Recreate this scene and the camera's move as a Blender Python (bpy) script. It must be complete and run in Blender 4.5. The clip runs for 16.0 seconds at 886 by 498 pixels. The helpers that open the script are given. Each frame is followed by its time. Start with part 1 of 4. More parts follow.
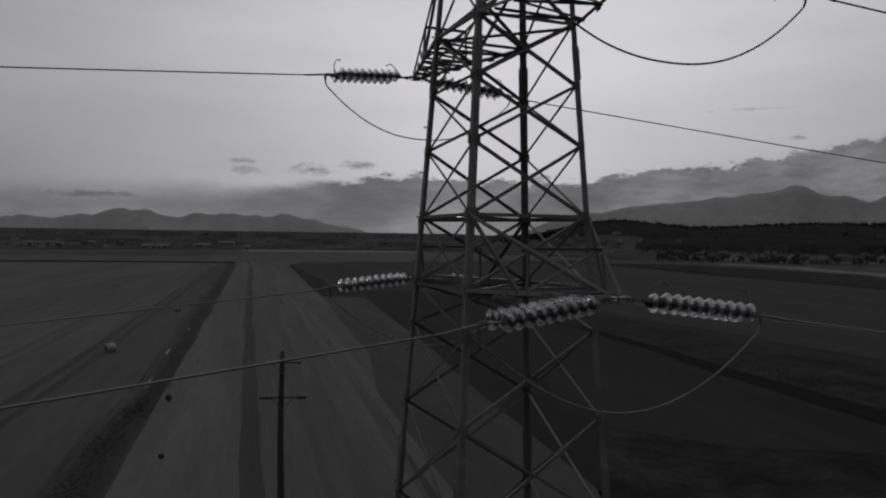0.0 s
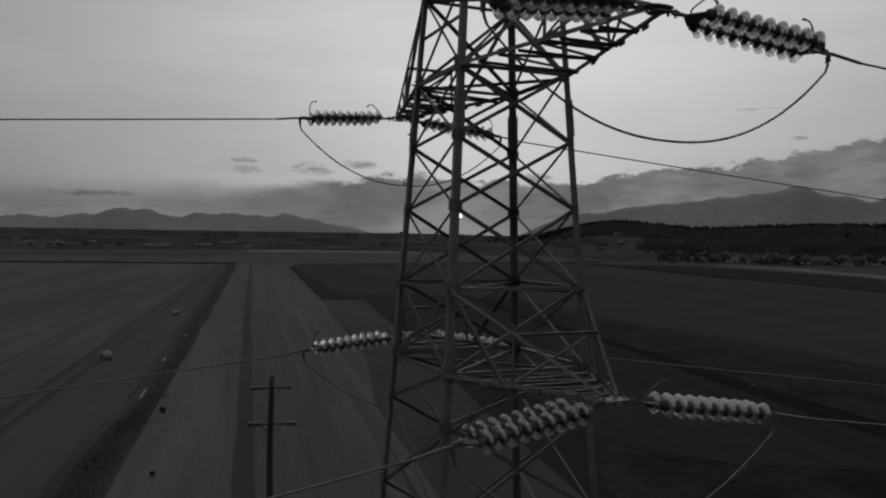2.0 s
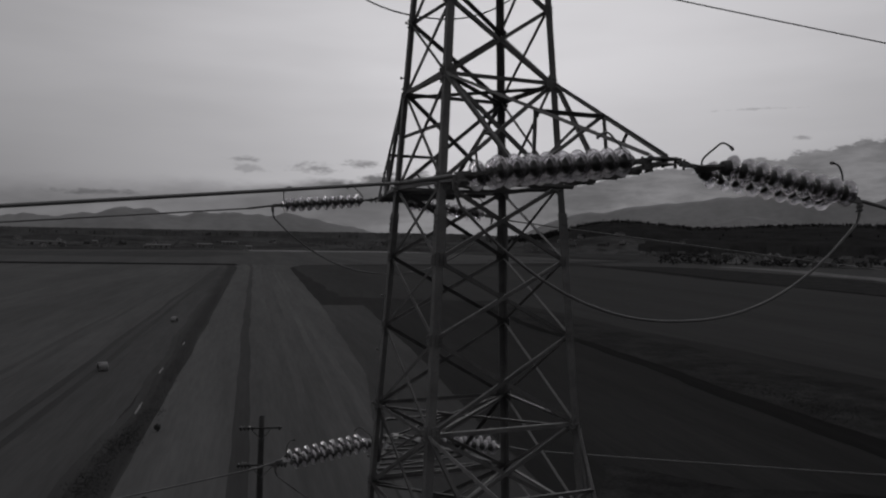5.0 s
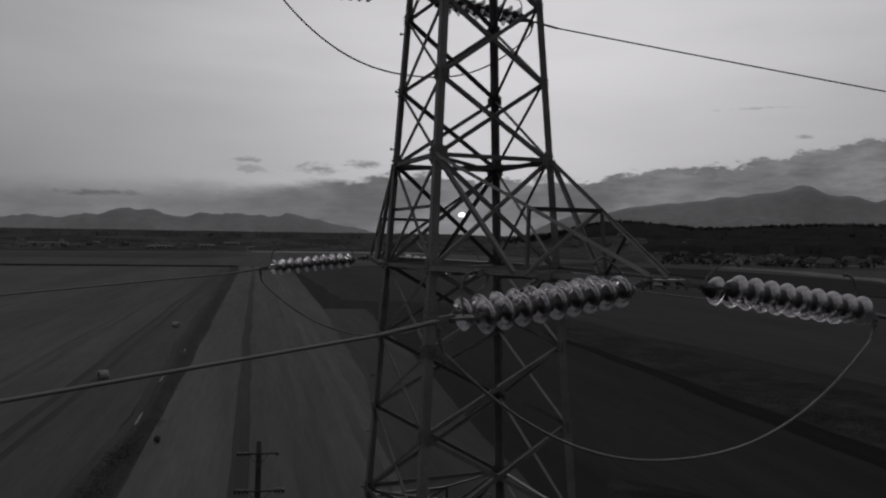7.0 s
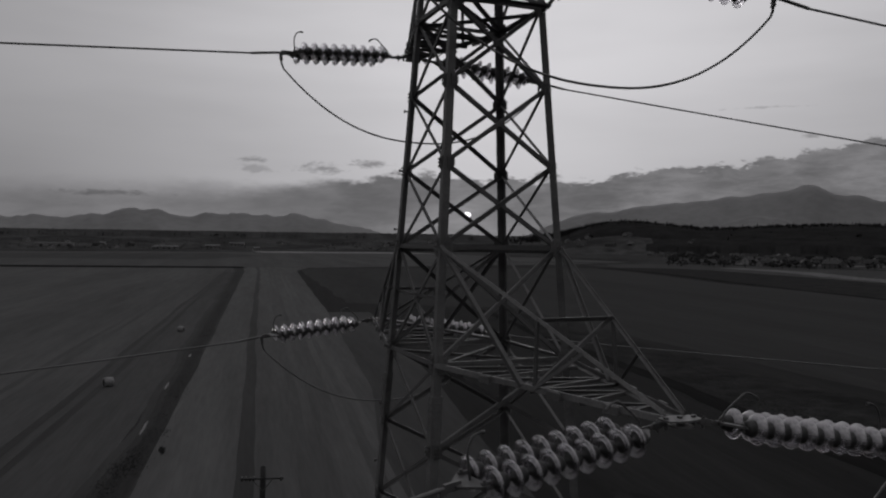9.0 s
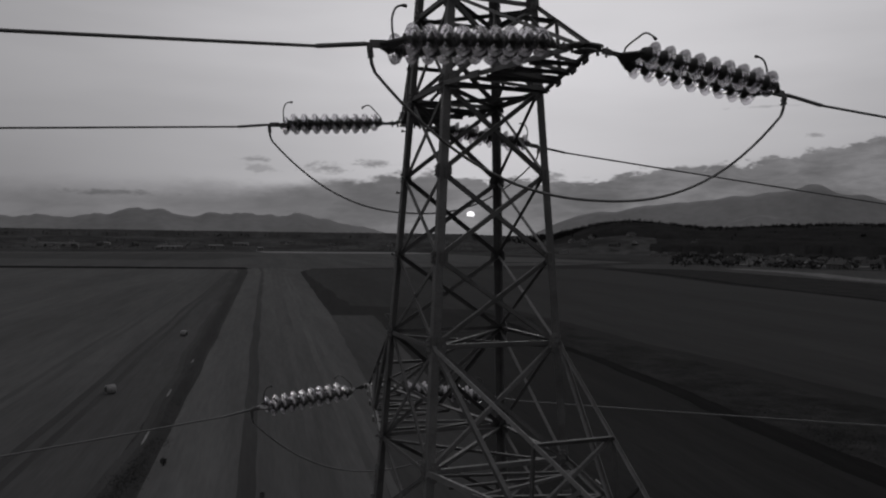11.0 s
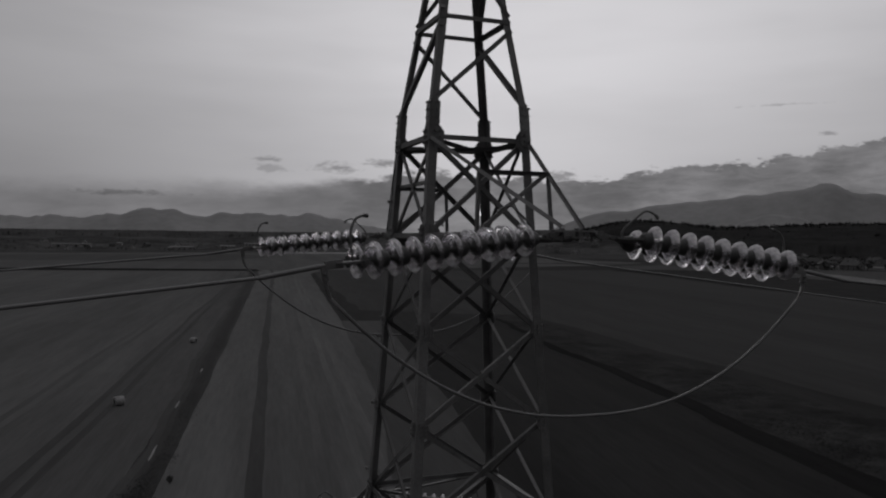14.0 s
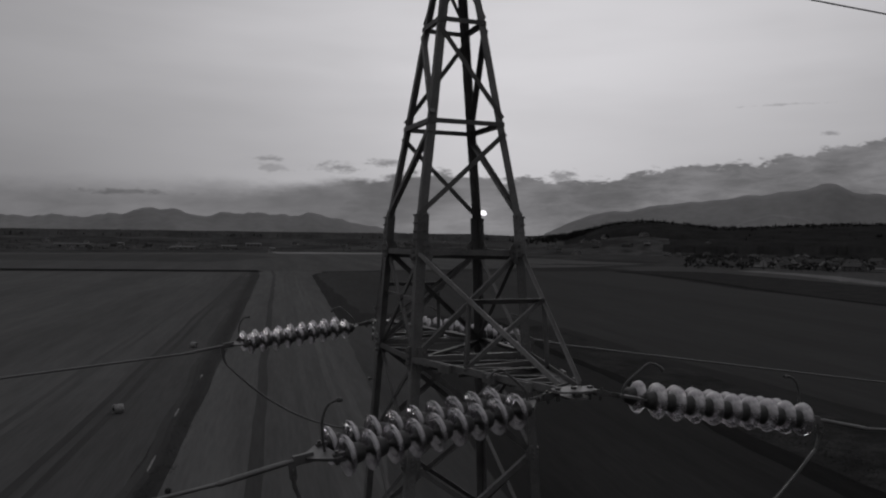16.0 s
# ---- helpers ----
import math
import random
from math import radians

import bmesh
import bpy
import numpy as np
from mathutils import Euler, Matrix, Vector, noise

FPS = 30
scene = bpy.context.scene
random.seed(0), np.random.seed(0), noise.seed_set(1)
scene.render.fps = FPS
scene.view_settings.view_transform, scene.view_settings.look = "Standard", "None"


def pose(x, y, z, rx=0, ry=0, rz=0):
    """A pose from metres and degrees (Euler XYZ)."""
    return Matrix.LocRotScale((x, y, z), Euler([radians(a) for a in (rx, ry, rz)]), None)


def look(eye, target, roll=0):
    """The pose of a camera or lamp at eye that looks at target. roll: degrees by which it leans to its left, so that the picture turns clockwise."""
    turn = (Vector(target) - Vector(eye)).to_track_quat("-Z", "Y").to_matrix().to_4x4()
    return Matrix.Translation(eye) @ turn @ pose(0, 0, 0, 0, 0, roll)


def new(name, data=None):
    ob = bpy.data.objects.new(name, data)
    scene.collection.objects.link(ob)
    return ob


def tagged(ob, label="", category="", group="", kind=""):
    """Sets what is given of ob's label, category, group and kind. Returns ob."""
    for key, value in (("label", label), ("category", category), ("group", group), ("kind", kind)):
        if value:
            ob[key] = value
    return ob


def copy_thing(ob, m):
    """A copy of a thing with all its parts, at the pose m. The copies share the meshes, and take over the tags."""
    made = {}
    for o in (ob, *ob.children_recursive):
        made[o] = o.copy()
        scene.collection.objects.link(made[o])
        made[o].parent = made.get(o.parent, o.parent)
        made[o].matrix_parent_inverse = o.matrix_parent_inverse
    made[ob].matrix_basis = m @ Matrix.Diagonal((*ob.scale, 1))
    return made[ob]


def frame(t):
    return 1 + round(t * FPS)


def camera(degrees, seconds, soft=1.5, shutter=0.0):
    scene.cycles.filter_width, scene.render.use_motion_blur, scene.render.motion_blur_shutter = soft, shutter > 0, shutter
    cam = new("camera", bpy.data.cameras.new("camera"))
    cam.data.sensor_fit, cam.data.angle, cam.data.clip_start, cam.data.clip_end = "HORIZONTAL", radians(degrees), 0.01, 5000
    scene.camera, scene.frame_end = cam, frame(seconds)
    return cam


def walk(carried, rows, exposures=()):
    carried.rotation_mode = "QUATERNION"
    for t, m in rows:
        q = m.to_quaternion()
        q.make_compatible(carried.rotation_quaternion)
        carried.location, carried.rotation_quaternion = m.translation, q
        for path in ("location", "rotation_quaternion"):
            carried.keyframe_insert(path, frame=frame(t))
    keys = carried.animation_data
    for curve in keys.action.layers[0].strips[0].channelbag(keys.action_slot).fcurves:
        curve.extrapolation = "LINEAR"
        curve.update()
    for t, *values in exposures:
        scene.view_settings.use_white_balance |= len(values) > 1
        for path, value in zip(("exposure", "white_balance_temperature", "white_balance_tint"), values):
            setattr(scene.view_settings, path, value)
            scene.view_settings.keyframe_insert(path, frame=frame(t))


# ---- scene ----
# ---------------------------------------------------------------- camera
cam = camera(59.46, 16.0, soft=2.1)
PATH = [
    (0.0, -5.441, -10.818, 15.900, 89.565, -0.654, -22.478), (0.5, -5.253, -10.583, 16.156, 89.568, -0.674, -22.480),
    (1.0, -5.073, -10.348, 16.402, 89.559, -0.695, -22.456), (1.5, -4.907, -10.112, 16.655, 89.561, -0.715, -22.433),
    (2.0, -4.759, -9.916, 16.897, 89.552, -0.731, -22.394), (2.5, -4.635, -9.776, 17.157, 89.551, -0.744, -22.379),
    (3.0, -4.535, -9.648, 17.410, 89.546, -0.755, -22.383), (3.5, -4.432, -9.498, 17.673, 89.565, -0.761, -22.402),
    (6.0, -3.966, -8.779, 18.987, 89.452, -0.826, -22.174), (6.5, -3.906, -8.710, 19.220, 89.481, -0.773, -22.136),
    (7.0, -3.850, -8.653, 19.473, 89.503, -0.729, -22.117), (7.5, -3.819, -8.602, 19.721, 89.481, -0.706, -22.068),
    (8.0, -3.804, -8.550, 19.981, 89.468, -0.700, -21.991), (8.5, -3.788, -8.487, 20.226, 89.463, -0.695, -21.890),
    (9.0, -3.765, -8.406, 20.492, 89.470, -0.690, -21.749), (11.5, -3.407, -7.975, 21.784, 89.406, -0.637, -21.384),
    (12.0, -3.279, -7.875, 22.055, 89.378, -0.586, -21.233), (12.5, -3.195, -7.767, 22.311, 89.353, -0.539, -21.074),
    (13.0, -3.127, -7.657, 22.574, 89.373, -0.540, -20.892), (13.5, -3.061, -7.545, 22.833, 89.376, -0.565, -20.763),
    (14.0, -2.991, -7.441, 23.113, 89.379, -0.595, -20.698), (14.5, -2.936, -7.333, 23.374, 89.366, -0.629, -20.645),
    (15.0, -2.863, -7.231, 23.655, 89.375, -0.650, -20.621), (15.5, -2.786, -7.132, 23.925, 89.365, -0.658, -20.612),
    (16.0, -2.720, -7.012, 24.209, 89.352, -0.660, -20.589),
]
walk(cam, [(t, pose(x, y, z, rx, ry, rz)) for t, x, y, z, rx, ry, rz in PATH], exposures=[(0.0, 0.0), (16.0, 0.0)])

# ---------------------------------------------------------------- world and sun
SUN_AZ, SUN_EL = 23.5, 2.0          # degrees, clockwise from +y
world = bpy.data.worlds.new("dusk_sky")
scene.world = world
world.use_nodes = True


class Nodes:
    """Short hand for building node trees."""

    def __init__(self, tree):
        self.t = tree

    def add(self, kind, ins=None, **props):
        n = self.t.nodes.new(kind)
        for k, v in props.items():
            setattr(n, k, v)
        for k, v in (ins or {}).items():
            if isinstance(v, bpy.types.NodeSocket):
                self.t.links.new(v, n.inputs[k])
            else:
                n.inputs[k].default_value = v
        return n

    def math(self, op, a, b=0.0, c=0.0, clamp=False):
        return self.add("ShaderNodeMath", {0: a, 1: b, 2: c}, operation=op, use_clamp=clamp).outputs[0]

    def ramp(self, x, stops, interp="LINEAR"):
        n = self.add("ShaderNodeValToRGB", {0: x})
        n.color_ramp.interpolation = interp
        e = n.color_ramp.elements
        while len(e) < len(stops):
            e.new(0.5)
        for el, (p, v) in zip(e, stops):
            el.position = p
            el.color = (v, v, v, 1)
        return n.outputs[0]

    def noise(self, vec, scale, detail=4.0, rough=0.55, dist=0.0):
        n = self.add("ShaderNodeTexNoise", {"Scale": scale, "Detail": detail, "Roughness": rough, "Distortion": dist})
        if vec is not None:
            self.t.links.new(vec, n.inputs["Vector"])
        return n.outputs["Fac"]

    def smooth(self, x, lo, hi, a=0.0, b=1.0):
        n = self.add("ShaderNodeMapRange", {0: x, 1: lo, 2: hi, 3: a, 4: b}, interpolation_type="SMOOTHSTEP")
        return n.outputs[0]


def build_world(tree):
    tree.nodes.clear()
    N = Nodes(tree)
    co = N.add("ShaderNodeTexCoord").outputs["Generated"]
    sep = N.add("ShaderNodeSeparateXYZ", {0: co}).outputs
    x, y, z = sep[0], sep[1], sep[2]
    az = N.math("MULTIPLY", N.math("ARCTAN2", x, y), 57.2958)
    el = N.math("MULTIPLY", N.math("ARCSINE", z), 57.2958)
    # clear dusk sky, reduced to grey
    sky = N.add("ShaderNodeTexSky", sky_type="NISHITA", sun_disc=False, sun_elevation=radians(SUN_EL + 4),
                sun_rotation=radians(SUN_AZ), altitude=400.0)
    clear = N.math("MULTIPLY", N.add("ShaderNodeRGBToBW", {0: sky.outputs[0]}).outputs[0], 0.006)
    # high thin veil, brighter on the sunset side
    dz = N.math("SUBTRACT", az, 30.0)
    wrapped = N.math("ABSOLUTE", N.math("WRAP", dz, 180.0, -180.0))
    side = N.math("POWER", N.math("MULTIPLY_ADD", N.math("COSINE", N.math("MULTIPLY", wrapped, 0.0174533)), 0.5, 0.5), 2.2)
    side = N.add("ShaderNodeMix", {0: N.smooth(el, 25.0, 75.0), 2: side, 3: 0.75}, data_type="FLOAT").outputs[0]
    veil = N.math("MULTIPLY_ADD", side, VEIL_SUN, VEIL_BACK)
    low = N.smooth(el, 2.0, 15.0, 0.64, 1.0)
    low = N.math("MULTIPLY", low, N.smooth(az, 30.0, 56.0, 1.0, 0.86))
    veil = N.math("MULTIPLY", veil, low)
    left = N.smooth(az, -14.0, 26.0, 0.68, 1.0)
    left = N.math("MAXIMUM", left, N.smooth(wrapped, 70.0, 110.0))
    veil = N.math("MULTIPLY", veil, left)
    stretch = N.add("ShaderNodeMapping", {0: co, 3: (1.0, 1.0, 5.0)}).outputs[0]
    streak = N.noise(stretch, 3.2, 3.0, 0.5)
    veil = N.math("MULTIPLY", veil, N.smooth(streak, 0.25, 0.75, 0.93, 1.06))
    base = N.math("ADD", clear, veil)
    # cloud bank over the mountains, higher towards the right-hand range
    puff = N.add("ShaderNodeMapping", {0: co, 3: (1.0, 1.0, 2.6)}).outputs[0]
    n1 = N.noise(puff, 9.0, 6.0, 0.6)
    n2 = N.noise(puff, 30.0, 5.0, 0.6)
    u = N.math("MULTIPLY_ADD", az, 1 / 120.0, 0.5)
    top = N.ramp(u, [(0.0, 0.30), (0.43, 0.38), (0.50, 0.40), (0.567, 0.41), (0.59, 0.435), (0.623, 0.46), (0.672, 0.505), (0.735, 0.455),
                     (0.775, 0.45), (0.80, 0.55), (0.855, 0.565), (0.888, 0.635), (0.934, 0.715), (1.0, 0.74)])
    edge = N.math("MULTIPLY", top, 10.0)
    edge = N.math("ADD", edge, N.math("MULTIPLY_ADD", n1, 1.5, -0.75))
    ragged = N.smooth(az, 6.0, 30.0, 0.30, 1.0)
    edge = N.math("ADD", edge, N.math("MULTIPLY", N.math("MULTIPLY_ADD", n2, 2.2, -1.1), ragged))
    n3 = N.noise(puff, 85.0, 4.0, 0.6)
    edge = N.math("ADD", edge, N.math("MULTIPLY", N.math("MULTIPLY_ADD", n3, 0.8, -0.4), ragged))
    soft = N.smooth(az, 2.0, 18.0, 1.7, 0.30)
    inside = N.smooth(N.math("DIVIDE", N.math("SUBTRACT", edge, el), soft), -0.2, 1.0)
    body = N.noise(puff, 6.0, 5.0, 0.55, 0.3)
    shade = N.smooth(body, 0.3, 0.7, BANK_DARK, BANK_LIGHT)
    lumps = N.noise(N.add("ShaderNodeMapping", {0: co, 3: (1.0, 1.0, 4.5)}).outputs[0], 22.0, 6.0, 0.65, 0.4)
    lump = N.smooth(lumps, 0.3, 0.72, -0.18, 0.25)
    shade = N.math("MULTIPLY", shade, N.math("MULTIPLY_ADD", lump, N.smooth(az, 4.0, 34.0, 0.35, 1.0), 1.0))
    glow = N.math("MULTIPLY", N.smooth(N.math("ABSOLUTE", N.math("SUBTRACT", az, SUN_AZ)), 0.0, 16.0, 1.0, 0.0), N.smooth(el, 6.0, 1.0))
    shade = N.math("MULTIPLY_ADD", glow, 0.03, shade)
    bank_on = N.math("SUBTRACT", 1.0, N.smooth(wrapped, 60.0, 100.0))
    fac = N.math("MULTIPLY", inside, N.math("MULTIPLY", bank_on, N.smooth(az, 0.0, 15.0, 0.74, 0.94)))
    mixed = N.add("ShaderNodeMix", {0: fac, 2: base, 3: shade}, data_type="FLOAT").outputs[0]
    # detached wisps: azimuth, elevation, half sizes, density
    for a, e, wa, we, dens in WISPS:
        da = N.math("DIVIDE", N.math("SUBTRACT", az, a), wa)
        de = N.math("DIVIDE", N.math("SUBTRACT", el, e), we)
        r = N.math("SQRT", N.math("ADD", N.math("MULTIPLY", da, da), N.math("MULTIPLY", de, de)))
        r = N.math("ADD", r, N.math("MULTIPLY_ADD", n2, 2.6, -1.3))
        r = N.math("ADD", r, N.math("MULTIPLY_ADD", n3, 2.4, -1.2))
        m = N.smooth(r, 1.15, 0.1, 0.0, dens)
        mixed = N.add("ShaderNodeMix", {0: m, 2: mixed, 3: shade}, data_type="FLOAT").outputs[0]
    # the low sun behind the cloud's edge
    da = N.math("SUBTRACT", az, SUN_AZ)
    de = N.math("MULTIPLY", N.math("SUBTRACT", el, SUN_EL), 1.25)
    r = N.math("SQRT", N.math("ADD", N.math("MULTIPLY", da, da), N.math("MULTIPLY", de, de)))
    cut = N.smooth(N.math("SUBTRACT", el, N.math("MULTIPLY_ADD", n2, 0.3, SUN_EL - 0.32)), 0.0, 0.06)
    disc = N.math("MULTIPLY", N.smooth(r, 0.33, 0.24), cut)
    halo = N.math("MULTIPLY", N.smooth(r, 2.6, 0.0), 0.035)
    mixed = N.math("ADD", mixed, N.math("MULTIPLY_ADD", disc, 1.3, halo))
    col = N.add("ShaderNodeCombineColor", {0: mixed, 1: N.math("MULTIPLY", mixed, 0.983), 2: N.math("MULTIPLY", mixed, 1.02)}).outputs[0]
    bg = N.add("ShaderNodeBackground", {0: col, 1: 1.0})
    out = N.add("ShaderNodeOutputWorld")
    tree.links.new(bg.outputs[0], out.inputs[0])


VEIL_SUN, VEIL_BACK = 0.455, 0.12
BANK_DARK, BANK_LIGHT = 0.09, 0.178
WISPS = [(7.9, 5.73, 1.3, 0.22, 0.6), (8.1, 5.05, 1.4, 0.4, 0.4), (12.9, 5.25, 1.6, 0.5, 0.6), (16.4, 5.6, 1.9, 0.3, 0.65), (-2.0, 3.05, 3.4, 0.24, 0.95), (13.6, 2.27, 2.0, 0.18, 0.5),
         (29.4, 4.75, 1.0, 0.5, 0.75), (44.3, 9.35, 2.2, 0.12, 0.35), (47.0, 7.35, 0.7, 0.16, 0.5), (15.0, 2.6, 2.2, 0.2, 0.35)]
build_world(world.node_tree)

sun = new("sun", bpy.data.lights.new("sun", "SUN"))
sun.data.energy, sun.data.angle, sun.data.color = 0.15, radians(16), (1.0, 0.985, 0.97)
sd = Vector((math.sin(radians(SUN_AZ)) * math.cos(radians(SUN_EL)), math.cos(radians(SUN_AZ)) * math.cos(radians(SUN_EL)), math.sin(radians(SUN_EL))))
sun.matrix_world = look(sd * 100 + Vector((0, 0, 60)), (0, 0, 60))


# ---------------------------------------------------------------- materials
def material(name, base, rough=0.6, metal=0.0, vary=0.25, scale=4.0, fine=40.0, bump=0.0, bump_scale=30.0, stretch=None, per_object=0.0, spec=0.5, coarse=None, sheen=0.0):
    m = bpy.data.materials.new(name)
    m.use_nodes = True
    t = m.node_tree
    t.nodes.clear()
    N = Nodes(t)
    co = N.add("ShaderNodeTexCoord").outputs["Object"]
    if stretch:
        rot, sc = stretch
        co = N.add("ShaderNodeMapping", {0: co, 2: (0, 0, radians(rot)), 3: sc}, vector_type="TEXTURE").outputs[0]
    a = N.noise(co, scale, 5.0, 0.6)
    b = N.noise(co, fine, 3.0, 0.6)
    k = N.math("MULTIPLY", N.smooth(a, 0.25, 0.75, 1 - vary, 1 + vary), N.smooth(b, 0.25, 0.75, 1 - vary * 0.6, 1 + vary * 0.6))
    if coarse:
        k = N.math("MULTIPLY", k, N.smooth(N.noise(co, coarse, 3.0, 0.5), 0.3, 0.7, 1 - vary, 1 + vary))
    if per_object:
        rnd = N.add("ShaderNodeObjectInfo").outputs["Random"]
        k = N.math("MULTIPLY", k, N.math("MULTIPLY_ADD", rnd, 2 * per_object, 1 - per_object))
    col = N.add("ShaderNodeCombineColor", {i: N.math("MULTIPLY", k, base[i]) for i in range(3)}).outputs[0]
    p = N.add("ShaderNodeBsdfPrincipled", {"Base Color": col, "Roughness": rough, "Metallic": metal, "Specular IOR Level": spec, "Sheen Weight": sheen, "Sheen Roughness": 0.4})
    t.links.new(N.smooth(a, 0.2, 0.8, max(rough - 0.12, 0.05), min(rough + 0.12, 1.0)), p.inputs["Roughness"])
    if bump:
        bn = N.add("ShaderNodeBump", {"Strength": bump, "Distance": 0.05, "Height": N.noise(co, bump_scale, 5.0, 0.6)})
        t.links.new(bn.outputs[0], p.inputs["Normal"])
    out = N.add("ShaderNodeOutputMaterial")
    t.links.new(p.outputs[0], out.inputs[0])
    return m


def grey(v):
    return (v, v, v)


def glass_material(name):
    """Clear glass with a weathered dusty film; upward faces painted paler as sky gleam."""
    m = bpy.data.materials.new(name)
    m.use_nodes = True
    t = m.node_tree
    t.nodes.clear()
    N = Nodes(t)
    glass = N.add("ShaderNodeBsdfPrincipled", {"Base Color": (0.86, 0.85, 0.87, 1), "Transmission Weight": 1.0, "Roughness": 0.10, "IOR": 1.5})
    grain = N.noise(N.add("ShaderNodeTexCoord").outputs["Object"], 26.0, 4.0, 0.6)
    dust_gleam = N.add("ShaderNodeBsdfPrincipled", {"Base Color": (0.58, 0.57, 0.585, 1), "Roughness": 0.4})
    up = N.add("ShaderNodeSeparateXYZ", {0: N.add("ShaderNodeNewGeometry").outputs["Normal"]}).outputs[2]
    # more of the pale mix on upward normals: a painted sky gleam
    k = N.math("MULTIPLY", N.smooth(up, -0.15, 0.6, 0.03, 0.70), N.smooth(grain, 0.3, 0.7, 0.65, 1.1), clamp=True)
    thin = N.add("ShaderNodeBsdfTransparent", {0: (0.93, 0.92, 0.94, 1)})
    clear = N.add("ShaderNodeMixShader", {0: 0.5, 1: glass.outputs[0], 2: thin.outputs[0]})
    mix = N.add("ShaderNodeMixShader", {0: k, 1: clear.outputs[0], 2: dust_gleam.outputs[0]})
    out = N.add("ShaderNodeOutputMaterial")
    t.links.new(mix.outputs[0], out.inputs[0])
    return m


STEEL = material("weathered_galvanised_steel", grey(0.15), 0.62, 0.25, 0.3, 3.0, 60.0, 0.15, 80.0, per_object=0.18)
STEEL_BRACE = material("galvanised_angle_steel", grey(0.12), 0.6, 0.25, 0.3, 3.0, 60.0, 0.15, 80.0, per_object=0.25)
FITTING = material("forged_fitting_steel", grey(0.12), 0.5, 0.6, 0.3, 12.0, 90.0, per_object=0.15)
PLATE = material("bright_zinc_plate", grey(0.18), 0.5, 0.4, 0.3, 8.0, 70.0)
CAP = material("dark_iron_cap", grey(0.05), 0.55, 0.4, 0.3, 15.0, 90.0)
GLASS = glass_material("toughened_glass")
ALU = material("aluminium_conductor", grey(0.16), 0.5, 0.5, 0.15, 5.0, 120.0)
WOOD = material("tarred_wood", grey(0.035), 0.85, 0.0, 0.35, 1.5, 25.0, 0.3, 30.0)
PORCELAIN = material("brown_porcelain", grey(0.03), 0.3, 0.0, 0.2, 20.0, 60.0)


# ---------------------------------------------------------------- mesh helpers
def mesh_object(name, verts, faces, mat, parent=None, label="", smooth=False):
    me = bpy.data.meshes.new(name)
    me.from_pydata([tuple(v) for v in verts], [], faces)
    me.materials.append(mat)
    if smooth:
        me.polygons.foreach_set("use_smooth", [True] * len(me.polygons))
    me.update()
    ob = new(name, me)
    if parent is not None:
        ob.parent = parent
    if label:
        ob["label"] = label
    return ob


def empty(name, at=(0, 0, 0)):
    ob = new(name)
    ob.location = at
    ob.empty_display_size = 0.3
    return ob


class Geo:
    """Vertices and faces gathered for one mesh."""

    def __init__(self):
        self.v, self.f = [], []

    def add(self, verts, faces):
        n = len(self.v)
        self.v += [tuple(p) for p in verts]
        self.f += [tuple(i + n for i in fc) for fc in faces]

    def box(self, c, ex, ey, ez):
        c, ex, ey, ez = Vector(c), Vector(ex), Vector(ey), Vector(ez)
        vs = [c + sx * ex + sy * ey + sz * ez for sz in (-1, 1) for sy in (-1, 1) for sx in (-1, 1)]
        self.add(vs, [(0, 2, 3, 1), (4, 5, 7, 6), (0, 1, 5, 4), (2, 6, 7, 3), (0, 4, 6, 2), (1, 3, 7, 5)])

    def angle(self, p, q, size, thick, out):
        """An L-shaped steel section from p to q; one flange lies square to out, the other points against it."""
        p, q = Vector(p), Vector(q)
        ax = (q - p).normalized()
        o = Vector(out)
        o = (o - ax * o.dot(ax)).normalized()
        s = ax.cross(o)
        prof = [(0, 0), (size, 0), (size, -thick), (thick, -thick), (thick, -size), (0, -size)]
        prof = [(a - size * 0.5, b) for a, b in prof]
        vs = [e + s * a + o * b for e in (p, q) for a, b in prof]
        fs = [(i, (i + 1) % 6, 6 + (i + 1) % 6, 6 + i) for i in range(6)] + [(5, 4, 3, 0), (3, 2, 1, 0), (6, 9, 10, 11), (6, 7, 8, 9)]
        self.add(vs, fs)

    def tube(self, pts, radii, seg=8, caps=True):
        pts = [Vector(p) for p in pts]
        if not isinstance(radii, (list, tuple)):
            radii = [radii] * len(pts)
        n0 = len(self.v)
        ref = None
        for i, p in enumerate(pts):
            d = (pts[min(i + 1, len(pts) - 1)] - pts[max(i - 1, 0)]).normalized()
            if ref is None:
                ref = d.orthogonal().normalized()
            ref = (ref - d * ref.dot(d)).normalized()
            b = d.cross(ref)
            for k in range(seg):
                a = 2 * math.pi * k / seg
                self.v.append(tuple(p + (ref * math.cos(a) + b * math.sin(a)) * radii[i]))
        for i in range(len(pts) - 1):
            for k in range(seg):
                k2 = (k + 1) % seg
                a = n0 + i * seg
                self.f.append((a + k, a + k2, a + seg + k2, a + seg + k))
        if caps:
            self.f.append(tuple(n0 + seg - 1 - k for k in range(seg)))
            last = n0 + (len(pts) - 1) * seg
            self.f.append(tuple(last + k for k in range(seg)))

    def lathe(self, prof, seg=20):
        """A profile of (radius, height) turned about the x axis; height runs along x."""
        n0 = len(self.v)
        for r, h in prof:
            for k in range(seg):
                a = 2 * math.pi * k / seg
                self.v.append((h, r * math.cos(a), r * math.sin(a)))
        for i in range(len(prof) - 1):
            for k in range(seg):
                k2 = (k + 1) % seg
                a = n0 + i * seg
                self.f.append((a + k, a + k2, a + seg + k2, a + seg + k))

    def make(self, name, mat, parent=None, label="", smooth=False):
        return mesh_object(name, self.v, self.f, mat, parent, label, smooth)


